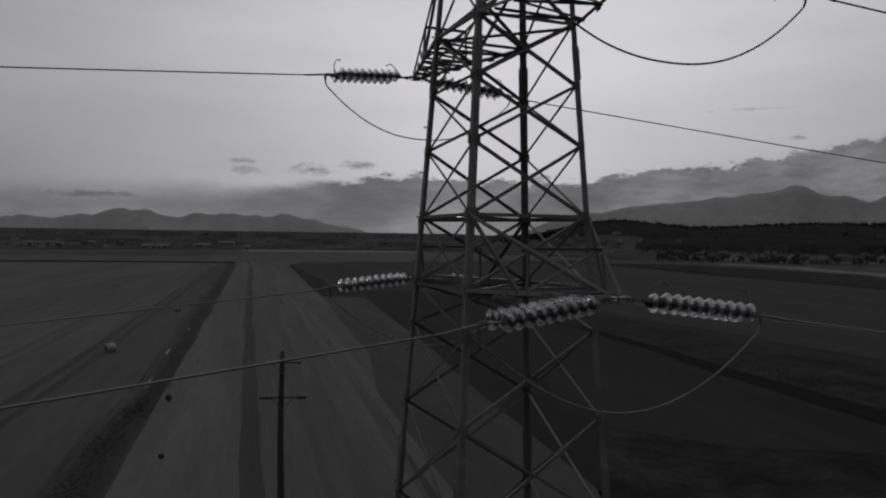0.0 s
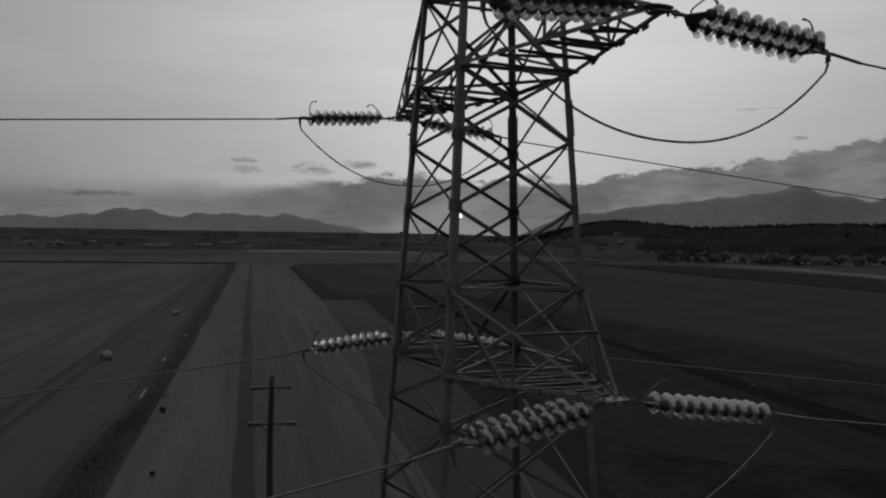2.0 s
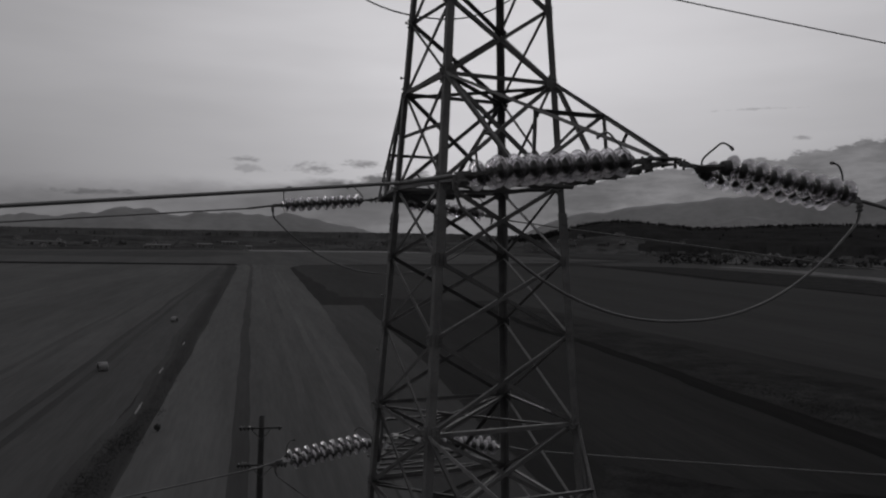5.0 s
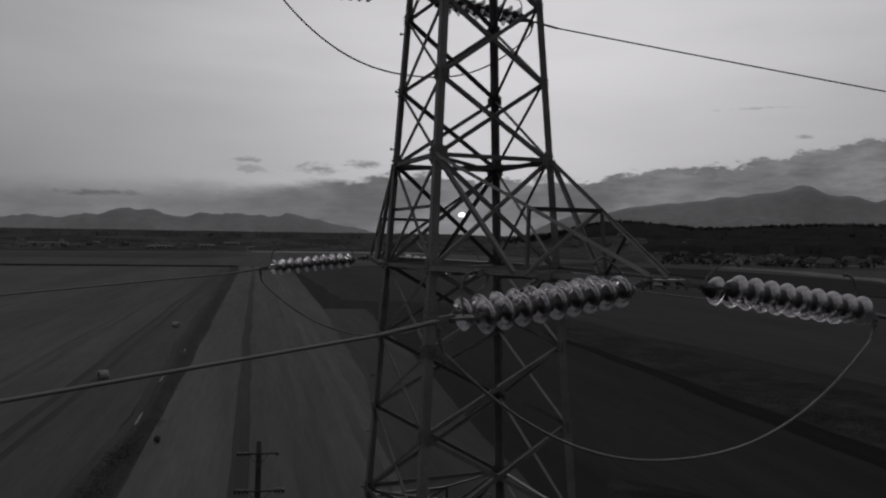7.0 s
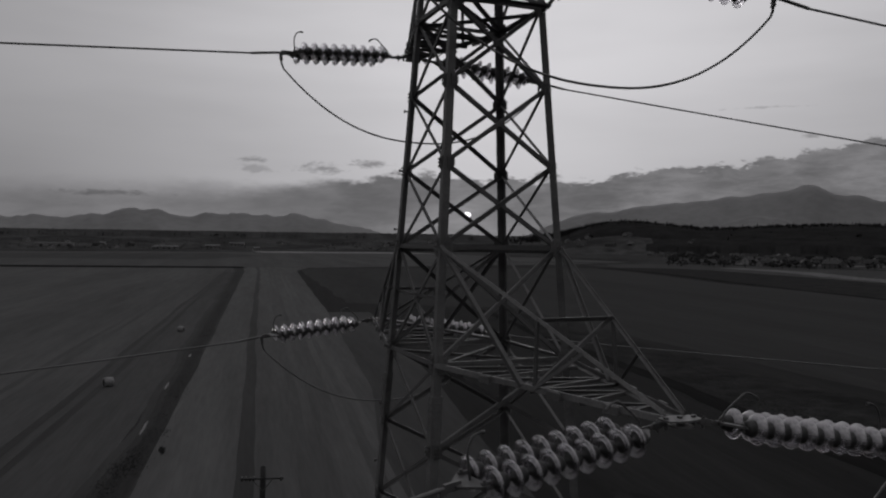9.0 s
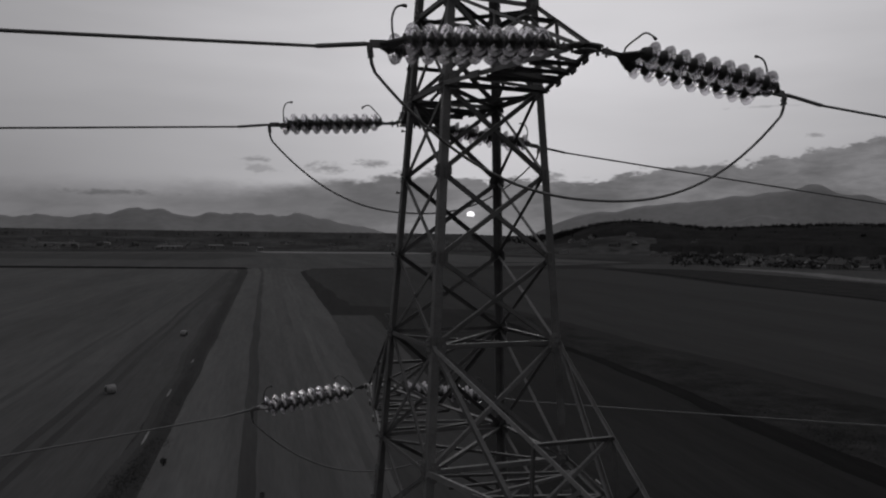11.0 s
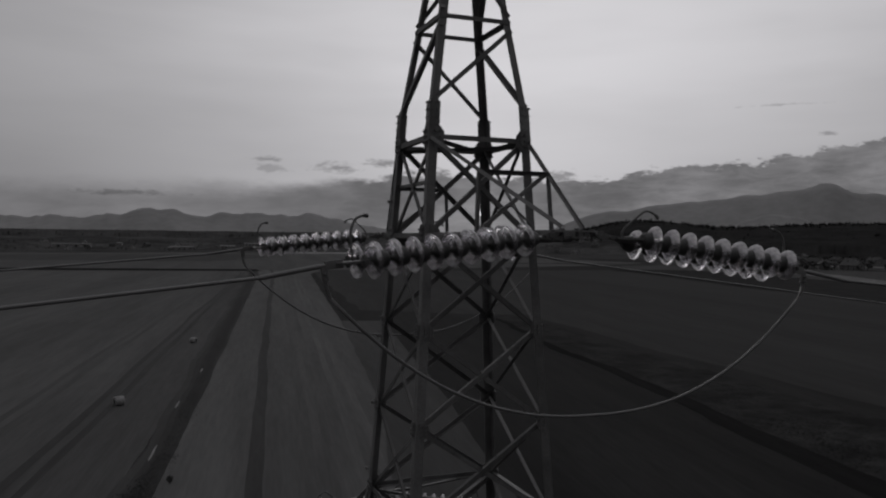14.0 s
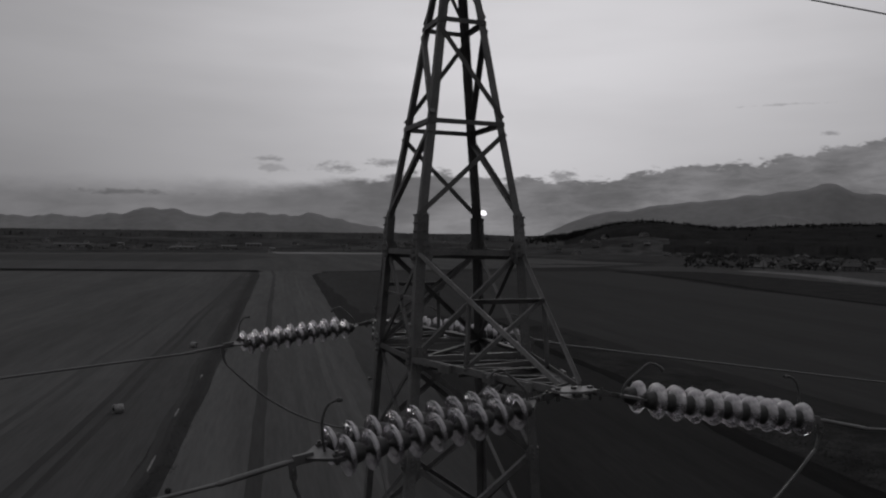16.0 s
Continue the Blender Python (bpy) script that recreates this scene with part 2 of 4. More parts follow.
# ---------------------------------------------------------------- ground
def P(az, dist, z=0.0):
    """A place by azimuth in degrees (from +y towards +x) and distance."""
    return Vector((dist * math.sin(radians(az)), dist * math.cos(radians(az)), z))


def bumpy(a, s, seed):
    return noise.noise(Vector((a * s, seed * 7.3, 0.5)))


def gauss(a, c, w):
    return math.exp(-((a - c) / w) ** 2)


def land(x, y):
    """Height of the land: a flat plain, a low rise behind it and a wooded hill on one side."""
    d = math.hypot(x, y)
    az = math.degrees(math.atan2(x, y))
    h = 0.0
    if d > 1480:
        k = min((d - 1480) / 700, 1.0)
        k = k * k * (3 - 2 * k)
        low = min(max((az - 23) / 7, 0.0), 1.0)
        h += (30 - 13 * low) * k
        side = 0.0
        if 20 < az < 75:
            side = 46 * gauss(az, 34.5, 5.2) + 34 * gauss(az, 45.0, 8.0) + 36 * gauss(az, 56.0, 9.0)
        kk = max(0.0, 1 - abs(d - 1900) / 650)
        h += side * kk * kk * (3 - 2 * kk)
    return h


GROUND = material("dark_meadow", grey(0.06), 0.95, 0.0, 0.3, 0.05, 1.2, 0.6, 3.0, spec=0.0, coarse=0.008)


def build_ground():
    rings = [0, 30, 60, 100, 160, 250, 400, 600, 850, 1100, 1250, 1350, 1450, 1550, 1650, 1750, 1850, 1900, 1950, 2050, 2150, 2300, 2500, 2800, 3200, 3700, 4300, 4850]
    seg = 240
    vs, fs = [(0, 0, 0)], []
    for r in rings[1:]:
        for k in range(seg):
            p = P(360.0 * k / seg, r)
            vs.append((p.x, p.y, land(p.x, p.y)))
    for k in range(seg):
        fs.append((0, 1 + (k + 1) % seg, 1 + k))
    for i in range(len(rings) - 2):
        a = 1 + i * seg
        for k in range(seg):
            k2 = (k + 1) % seg
            fs.append((a + k, a + k2, a + seg + k2, a + seg + k))
    ob = mesh_object("ground", vs, fs, GROUND, smooth=True)
    tagged(ob, "flat dark farmland plain reaching the horizon", "ground", kind="structure")


build_ground()


def field_mat(name, v, rot=-8.2, vary=0.15, sheen=0.075):
    """Mown or worked land: streaks that run along the strip, and patches."""
    return material(name, grey(v), 0.95, 0.0, vary, 0.35, 2.2, 0.5, 4.0, stretch=(rot, (1.0, 14.0, 1.0)), spec=0.0, sheen=sheen, coarse=0.05)


def field(name, corners, z, mat, label, wob=0.25, steps=24):
    """A level patch of land with slightly uneven borders, given by its corners in order."""
    pts = []
    n = len(corners)
    for i in range(n):
        a, b = Vector((*corners[i], 0)), Vector((*corners[(i + 1) % n], 0))
        d = (b - a)
        side = Vector((-d.y, d.x, 0)).normalized()
        side = -side if side.x < -0.2 or (abs(side.x) <= 0.2 and side.y < 0) else side
        for k in range(steps):
            t = (k / steps) ** 1.6 if a.length < b.length else 1 - (1 - k / steps) ** 1.6
            p = a + d * t
            w = wob * (0.4 + p.length / 250)
            pts.append(p + side * w * (noise.noise(p * 0.045) + 0.5 * noise.noise(p * 0.19)))
    bm = bmesh.new()
    face = bm.faces.new([bm.verts.new((p.x, p.y, z)) for p in pts])
    if face.normal.z < 0:
        face.normal_flip()
    bmesh.ops.triangulate(bm, faces=bm.faces[:])
    for f in bm.faces:
        f.normal_update()
        if f.normal.z < 0:
            f.normal_flip()
    me = bpy.data.meshes.new(name)
    bm.to_mesh(me)
    bm.free()
    me.materials.append(mat)
    return tagged(new(name, me), label, "field", kind="structure")


MEADOW = field_mat("mown_meadow", 0.072)
STRIP = field_mat("stubble_strip", 0.086)
STRIP_B = field_mat("worked_strip", 0.081)
TRACK = field_mat("grassy_track", 0.044)
DARK = field_mat("dark_crop", 0.066)
DARKER = field_mat("dark_headland", 0.028)
PALE = field_mat("pale_stubble", 0.20)
VERGE = field_mat("ditch_long_grass", 0.012, -12, 0.25, 0.03)
BORDER = field_mat("grass_border", 0.047)
RIGHT = field_mat("dark_pasture", 0.018, -12, 0.2, 0.06)


def along(x60, y, slope):
    """x of a strip border that passes x60 at y = 60."""
    return x60 + (y - 60) * slope


field("meadow_field", [(along(-7.2, -200, 0.16), -200), (-7.2, 60), (0.4, 108), (6.0, 140), (58.4, 506), (67, 580), (-86, 622), (-260, 650), (-260, -200)],
      0.02, MEADOW, "pale mown meadow with faint wheel tracks", 0.5)
field("meadow_margin", [(-17.6, 60), (-5.3, 140), (19.3, 300), (50, 500), (57.3, 500), (28.8, 300), (6.0, 140), (0.4, 108), (-7.2, 60), (along(-7.2, -200, 0.16), -200), (-60, -200)],
      0.025, field_mat("trodden_meadow", 0.055), "duller trodden margin of the mown meadow", 0.8)
CORE = [(-6.2, 41), (-3.5, 60), (0.9, 80), (11.0, 155), (63.0, 506), (71.2, 580)]     # its border towards the stubble


def band(name, left, right, z, mat, label, wob):
    """A strip beside the stubble; left and right are its distances from that border, near and far."""
    line = [(-6.2 - 241 * 0.15, -200)] + CORE

    def at(k, near, far):
        x, y = line[k]
        return (x - (near + (far - near) * min(max((y - 41) / 460, 0), 1)), y)

    n = len(line)
    return field(name, [at(k, *right) for k in range(n)] + [at(k, *left) for k in reversed(range(n))], z, mat, label, wob)


band("rough_grass_band", (4.4, 6.4), (0.0, 0.0), 0.030, field_mat("rough_grass", 0.042), "rough grass band beside the meadow", 0.7)
band("dull_grass_band", (3.4, 5.4), (0.25, 0.3), 0.034, field_mat("dull_grass", 0.034), "dull uncut grass band beside the meadow", 0.6)
band("dark_grass_band", (2.6, 4.6), (0.5, 0.6), 0.038, DARKER, "dark uncut grass band beside the meadow", 0.5)
field("stubble_strip", [(along(-3.3, -200, 0.15), -200), (-3.5, 60), (11.0, 155), (63.3, 506), (71.5, 580), (80, 578), (71.5, 506), (18.4, 155), (4.5, 60), (along(4.5, -200, 0.147), -200)],
      0.04, STRIP, "pale narrow stubble strip", 0.3)
field("grass_border_strip", [(4.5, 60), (18.4, 155), (71.5, 506), (80, 578), (81.6, 577), (73.3, 506), (20.0, 155), (6.1, 60), (along(6.1, -200, 0.15), -200), (along(4.5, -200, 0.147), -200)],
      0.05, BORDER, "darker grass border between two strips", 0.3)
field("worked_strip", [(along(6.1, -200, 0.15), -200), (6.1, 60), (20.0, 155), (73.3, 506), (81.6, 577), (116, 560), (96.6, 504), (48.6, 213), (27.0, 94), (17.5, 60), (along(17.5, -200, 0.2), -200)],
      0.04, STRIP_B, "broad worked field strip with wheel lines", 0.4)
field("worked_patch", [(17.5, 60), (27.0, 94), (47.5, 209), (59.4, 206), (37.9, 98), (29.0, 60), (along(29, -200, 0.2), -200), (along(17.5, -200, 0.2), -200)],
      0.03, field_mat("faded_patch", 0.050), "dull worked patch ending in a straight headland", 0.4)
field("dark_pasture", [(29.0, 60), (37.9, 98), (59.4, 206), (47.5, 209), (96.6, 504), (116, 560), (400, 640), (330, 250), (150, 20), (110, -200), (along(29, -200, 0.2), -200)],
      0.02, RIGHT, "dark pasture on the plain", 0.8)
field("rough_pasture", [(23, 30), (33, 46), (40, 37), (52, 30), (70, 22), (60, -60), (10, -60)], 0.03,
      material("rough_pasture_grass", grey(0.017), 0.95, 0.0, 0.45, 0.5, 3.0, 0.6, 2.0, spec=0.0, sheen=0.05, coarse=0.12), "rough tussocky corner of the dark pasture", 2.0)
field("overgrown_verge", [(46, -20), (54, 20), (58.7, 42), (60.6, 53), (64.3, 70), (70, 92), (75, 118), (77.5, 138), (96, 215), (104, 212), (95, 140), (94, 116), (89, 92), (88, 65), (86, 43), (82, -20)], 0.035,
      material("verge_grass", grey(0.020), 0.95, 0.0, 0.4, 0.35, 2.5, 0.6, 2.0, spec=0.0, sheen=0.05, coarse=0.1), "rough overgrown verge across the pasture", 1.2)
field("verge_ditch", [(46, -20), (54, 20), (58.7, 42), (60.6, 53), (64.3, 70), (70, 92), (75, 118), (77.5, 138), (96, 215), (97.5, 214), (80, 138), (77.8, 118), (73.2, 92), (68, 70), (65, 53), (63.8, 42), (59, 20), (51, -20)], 0.041,
      VERGE, "dark ditch of long grass beside the verge", 0.9)
field("far_pasture", [(108, 212), (99, 130), (95, 72), (94, 43), (84, -20), (110, -200), (150, 20), (277, 215), (288, 317), (360, 545), (118, 556), (99, 504), (62, 240), (96, 215)],
      0.028, field_mat("far_pasture", 0.027, -12, 0.15), "dull pasture beyond the overgrown verge", 1.0)
field("far_dark_field", [(-400, 665), (-86, 624), (72, 582), (118, 562), (400, 650), (520, 735), (470, 1310), (190, 1330), (-300, 1180)], 0.03, DARK, "dark crop field beyond the strips", 1.0)
field("far_pale_strip", [(184, 1240), (470, 1200), (470, 1340), (188, 1385)], 0.05, PALE, "thin pale stubble strip far off", 1.0)
field("ditch", [(-400, 668), (-86, 632), (72, 590), (72, 556), (-86, 590), (-400, 630)], 0.06, material("ditch_grass", grey(0.022), 0.95, vary=0.3, scale=0.2, spec=0.0), "dark ditch along the end of the fields", 0.6)
field("right_dark_wedge", [(370, 556), (420, 537), (432, 498), (393, 317), (330, 235), (277, 215), (288, 317)], 0.05, material("tall_crop", grey(0.040), 0.95, 0.0, 0.2, 0.1, 0.8, spec=0.0), "dark wedge of tall crop beside the stubble", 1.5)
HEDGE = material("hedge_grass", grey(0.024), 0.95, 0.0, 0.3, 0.2, 1.0, spec=0.0)
field("crop_edge", [(361, 541), (352, 467), (330, 396), (307, 332), (290, 279), (277, 223), (262, 170), (257, 171), (271, 225), (284, 282), (300, 336), (322, 400), (343, 470), (352, 541)], 0.055, HEDGE,
      "dark shaded edge of the tall crop", 0.6)
field("pale_strip", [(480, 545), (462, 450), (424, 376), (404, 322), (350, 240), (365, 232), (424, 312), (448, 368), (492, 450), (505, 540)], 0.055, field_mat("pale_swath", 0.13, -50), "pale mown swath beside the tall crop", 1.0)
field("right_pale_field", [(435, 645), (565, 650), (640, 520), (800, 420), (560, 300), (393, 317), (432, 498), (420, 537), (380, 562)], 0.045, field_mat("pale_stubble_right", 0.045, -50), "dull stubble field before the village", 2.0)
field("field_hedge", [(353, 738), (567, 690), (612, 495), (720, 360), (700, 350), (594, 480), (552, 672), (345, 722)], 0.06, HEDGE, "thin dark hedge line across the plain", 2.0)
field("village_stubble", [(585, 655), (620, 640), (690, 555), (860, 470), (900, 490), (720, 590), (640, 690)], 0.06, field_mat("village_stubble", 0.12), "pale stubble strip before the village", 2.0)
field("hill_foot_field", [(800, 1310), (880, 1240), (960, 1290), (905, 1400)], 0.08, field_mat("pale_foot_field", 0.08, -30), "pale field at the foot of the hill", 2.0)
field("plain_field", [(540, 1250), (640, 1010), (860, 900), (930, 1010), (760, 1260)], 0.07, field_mat("dull_plain_field", 0.030, -30), "dull grass field on the far plain", 2.0)
field("left_plain_field", [(-180, 860), (60, 800), (150, 1000), (120, 1180), (-220, 1100)], 0.05, field_mat("dull_left_field", 0.042), "dull grass field beyond the ditch", 2.0)


def wheel_track(x_near, y_near, x_far, y_far, name, mat):
    """A pair of worn wheel lines across the meadow."""
    d = Vector((x_far - x_near, y_far - y_near, 0))
    side = Vector((d.y, -d.x, 0)).normalized()
    th = empty(name, (x_near, y_near, 0))
    for off in (-1.1, 1.1):
        g = Geo()
        n = 40
        vs = []
        for k in range(n + 1):
            t = (k / n) ** 1.7
            p = Vector((x_near, y_near, 0.045)) + d * t + side * (off + 0.8 * noise.noise(Vector((t * 9, off, 0))))
            w = 0.55 + 0.3 * noise.noise(Vector((t * 30, off, 3)))
            vs += [p - side * w, p + side * w]
        vs = [v - Vector((x_near, y_near, 0)) for v in vs]
        g.add(vs, [(2 * k, 2 * k + 1, 2 * k + 3, 2 * k + 2) for k in range(n)])
        g.make("wheel_line", mat, th)
    return tagged(th, "pair of worn wheel lines in the mown meadow", "track", kind="structure")


wheel_track(-35, -60, 57.5, 540, "field_track", TRACK)
FAINT = field_mat("faint_track", 0.064)
wheel_track(-44.5, -60, 47, 540, "field_track", FAINT)
wheel_track(-6.6, -60, 79, 500, "strip_track", field_mat("strip_wheel_line", 0.073))
wheel_track(-2.0, -60, 86, 500, "strip_track", field_mat("pale_wheel_line", 0.089))


def puddle(x, y, length, turn):
    n = 22
    vs = []
    for k in range(n):
        a = 2 * math.pi * k / n
        r = 1 + 0.35 * noise.noise(Vector((math.cos(a) * 1.6, math.sin(a) * 1.6, x)))
        vs.append((0.13 * r * math.cos(a), length * 0.5 * r * math.sin(a), 0.0))
    ob = mesh_object("puddle", vs, [tuple(range(n))], WATER)
    ob.matrix_basis = pose(x, y, 0.05, 0, 0, turn)
    return tagged(ob, "narrow puddle shining in the dark grass band", "puddle", "puddles")


WATER = material("standing_water", grey(0.08), 0.5, 0.0, 0.1, 1.0, 5.0)
puddle(0.7, 105.6, 5.0, -8)
puddle(-2.6, 80.9, 5.4, -8)
puddle(5.6, 134.0, 4.0, -8)


# ---------------------------------------------------------------- lattice tower
Z_AT, Z_AB, Z_BT, Z_BB, Z_CT, Z_CB = 16.31, 15.25, 20.44, 19.19, 24.10, 23.16
LEVELS = [0.0, 2.7, 5.2, 7.5, 9.7, 11.83, 13.33, 14.61, Z_AB, Z_AT, 17.37, 18.28, Z_BB, Z_BT, 21.35, 22.25, Z_CB, Z_CT]
PEAK = [(24.42, 0.503), (25.30, 0.370), (26.27, 0.232), (27.20, 0.09)]
CORNER = {"L": (-1, 1), "N": (-1, -1), "F": (1, 1), "R": (1, -1)}
FACES = [("N", "R", (0, -1, 0)), ("L", "F", (0, 1, 0)), ("N", "L", (-1, 0, 0)), ("R", "F", (1, 0, 0))]


def half(z):
    return 0.4826 + 0.05866 * (24.82 - z)


def leg_at(leg, z, inset=0.0):
    w = half(z) - inset
    if z > 24.3:
        for (z0, w0), (z1, w1) in zip(PEAK, PEAK[1:]):
            if z <= z1 + 1e-6:
                w = w0 + (w1 - w0) * (z - z0) / (z1 - z0) - inset
                break
    return Vector((CORNER[leg][0] * w, CORNER[leg][1] * w, z))


tower = tagged(empty("transmission_tower"), "tall dark galvanised steel lattice tower with three crossarm levels", "tower")


def leg_section(g, a, b, size, thick, sx, sy):
    """An angle whose two flanges lie in the two faces that meet at this corner."""
    vs = []
    for p in (a, b):
        for dx, dy in ((0, 0), (size, 0), (size, thick), (thick, thick), (thick, size), (0, size)):
            vs.append((p.x - sx * dx, p.y - sy * dy, p.z))
    fs = [(i, (i + 1) % 6, 6 + (i + 1) % 6, 6 + i) for i in range(6)] + [(5, 4, 3, 0), (3, 2, 1, 0), (6, 9, 10, 11), (6, 7, 8, 9)]
    g.add(vs, fs)


def bolts(g, c, n, along_, across, rows, cols, da, dc, r=0.010, hgt=0.012):
    for i in range(rows):
        for j in range(cols):
            p = Vector(c) + Vector(along_) * (i - (rows - 1) / 2) * da + Vector(across) * (j - (cols - 1) / 2) * dc + Vector(n) * hgt * 0.5
            g.box(p, Vector(along_) * r, Vector(across) * r, Vector(n) * hgt)


def build_body():
    for leg, (sx, sy) in CORNER.items():
        cuts = [0.0, 6.0, 12.4, 18.6, 24.45]
        sizes = [0.125, 0.112, 0.094, 0.085]
        for a, b, s in zip(cuts, cuts[1:], sizes):
            g = Geo()
            pa, pb = leg_at(leg, a), Vector((sx * half(b), sy * half(b), b))
            leg_section(g, pa, pb, s, 0.014, sx, sy)
            g.make("leg", STEEL, tower)
        g = Geo()
        pts = [leg_at(leg, z) for z, w in PEAK]
        for a, b in zip(pts, pts[1:]):
            leg_section(g, a, b, 0.072, 0.009, sx, sy)
        g.make("peak_leg", STEEL, tower)
        # bolted splice sleeves
        for z0, z1, s in ((5.75, 6.25, 0.14), (12.15, 12.65, 0.13), (18.36, 18.86, 0.115), (24.06, 24.44, 0.105)):
            g = Geo()
            pa = Vector((sx * (half(z0) + 0.013), sy * (half(z0) + 0.013), z0))
            pb = Vector((sx * (half(z1) + 0.013), sy * (half(z1) + 0.013), z1))
            leg_section(g, pa, pb, s, 0.014, sx, sy)
            mid = (pa + pb) / 2
            bolts(g, mid - Vector((sx * s / 2, 0, 0)), (0, sy, 0), (0, 0, 1), (1, 0, 0), 6, 2, 0.072, 0.05, 0.008, 0.007)
            bolts(g, mid - Vector((0, sy * s / 2, 0)), (sx, 0, 0), (0, 0, 1), (0, 1, 0), 6, 2, 0.072, 0.05, 0.008, 0.007)
            g.make("splice_sleeve", STEEL, tower)
    # step bolts up one leg
    for k in range(58):
        z = 3.0 + k * 0.36
        p = leg_at("L", z)
        g = Geo()
        d = Vector((-1, 0, 0)) if k % 2 else Vector((0, 1, 0))
        q = p + (Vector((0, -0.04, 0)) if k % 2 else Vector((0.04, 0, 0)))
        g.tube([q, q + d * 0.05], 0.008, 6)
        g.box(q + d * 0.052, d * 0.008, Vector((0, 0, 0.016)), d.cross(Vector((0, 0, 1))) * 0.013)
        g.make("step_bolt", STEEL, tower)


build_body()


def brace(p, q, size, out, parent=tower, name="brace", mat=None, shift=0.0):
    g = Geo()
    o = Vector(out)
    g.angle(Vector(p) + o * shift, Vector(q) + o * shift, size, max(0.006, size * 0.11), out)
    return g.make(name, mat or STEEL_BRACE, parent)


def gusset(leg, z, out, w=0.17, h=0.22):
    sx, sy = CORNER[leg]
    p = leg_at(leg, z)
    o = Vector(out)
    ac = Vector((0, 1, 0)) if abs(o.x) else Vector((1, 0, 0))
    inward = -ac * (sx if abs(o.y) else sy)
    c = p + inward * w * 0.62 + o * 0.006
    g = Geo()
    dn = Vector((0, 0, 1))
    vs = []
    for k in (-1, 1):
        for a, b in ((-0.6, -1), (0.35, -1), (1, -0.45), (1, 0.45), (0.35, 1), (-0.6, 1)):
            vs.append(c + inward * a * w * 0.5 + dn * b * h * 0.5 + o * 0.005 * k)
    g.add(vs, [(5, 4, 3, 2, 1, 0), (6, 7, 8, 9, 10, 11)] + [(i, (i + 1) % 6, 6 + (i + 1) % 6, 6 + i) for i in range(6)])
    bolts(g, c + o * 0.005, o, dn, inward, 3, 2, h * 0.27, w * 0.42)
    g.make("gusset_plate", STEEL, tower)


def build_bracing():
    arm_tops, arm_bots = (Z_AT, Z_BT, Z_CT), (Z_AB, Z_BB, Z_CB)
    for z0, z1 in zip(LEVELS, LEVELS[1:]):
        for a, b, out in FACES:
            front = abs(out[1]) > 0
            size = 0.046 if front else 0.039
            if z1 <= 12:
                size += 0.012
            brace(leg_at(a, z0, 0.03), leg_at(b, z1, 0.03), size, out, shift=0.004)
            brace(leg_at(b, z0, 0.03), leg_at(a, z1, 0.03), size, out, shift=-0.012)
    for z in LEVELS[1:]:
        for a, b, out in FACES:
            for leg in (a, b):
                gusset(leg, z, out, *((0.13, 0.21) if z in arm_tops + arm_bots else (0.11, 0.15)))
    for z in arm_tops + arm_bots:
        for a, b, out in FACES:
            brace(leg_at(a, z, 0.02), leg_at(b, z, 0.02), 0.05, out, name="horizontal_strut", shift=0.02)
        brace(leg_at("N", z, 0.05), leg_at("F", z, 0.05), 0.038, (0, 0, 1), name="plan_brace")
        brace(leg_at("L", z, 0.05), leg_at("R", z, 0.05), 0.038, (0, 0, 1), name="plan_brace", shift=-0.03)
    for zb, zt in zip(arm_bots[1:], arm_tops[1:]):
        zm = zb + 0.55 * (zt - zb)
        brace(leg_at("N", zm, 0.02), leg_at("L", zm, 0.02), 0.034, (-1, 0, 0), name="horizontal_strut", shift=-0.03)
    # earth-wire peak: single diagonals that turn round the four faces
    zb, z1, z2, zt = [z for z, w in PEAK]
    for z in (z1, z2):
        for a, b, out in FACES:
            brace(leg_at(a, z), leg_at(b, z), 0.045, out, name="horizontal_strut", shift=0.01)
    for a, b, out, s in (("R", "N", (0, -1, 0), 0.046), ("L", "F", (0, 1, 0), 0.046), ("N", "L", (-1, 0, 0), 0.048), ("F", "R", (1, 0, 0), 0.048)):
        brace(leg_at(a, z1 - 0.08), leg_at(b, zb + 0.02), s, out, shift=0.008)
        brace(leg_at(b, z2 - 0.06), leg_at(a, z1 + 0.06), s, out, shift=0.008)
        brace(leg_at(a, zt - 0.3), leg_at(b, z2 + 0.05), 0.036, out, shift=0.008)


build_bracing()


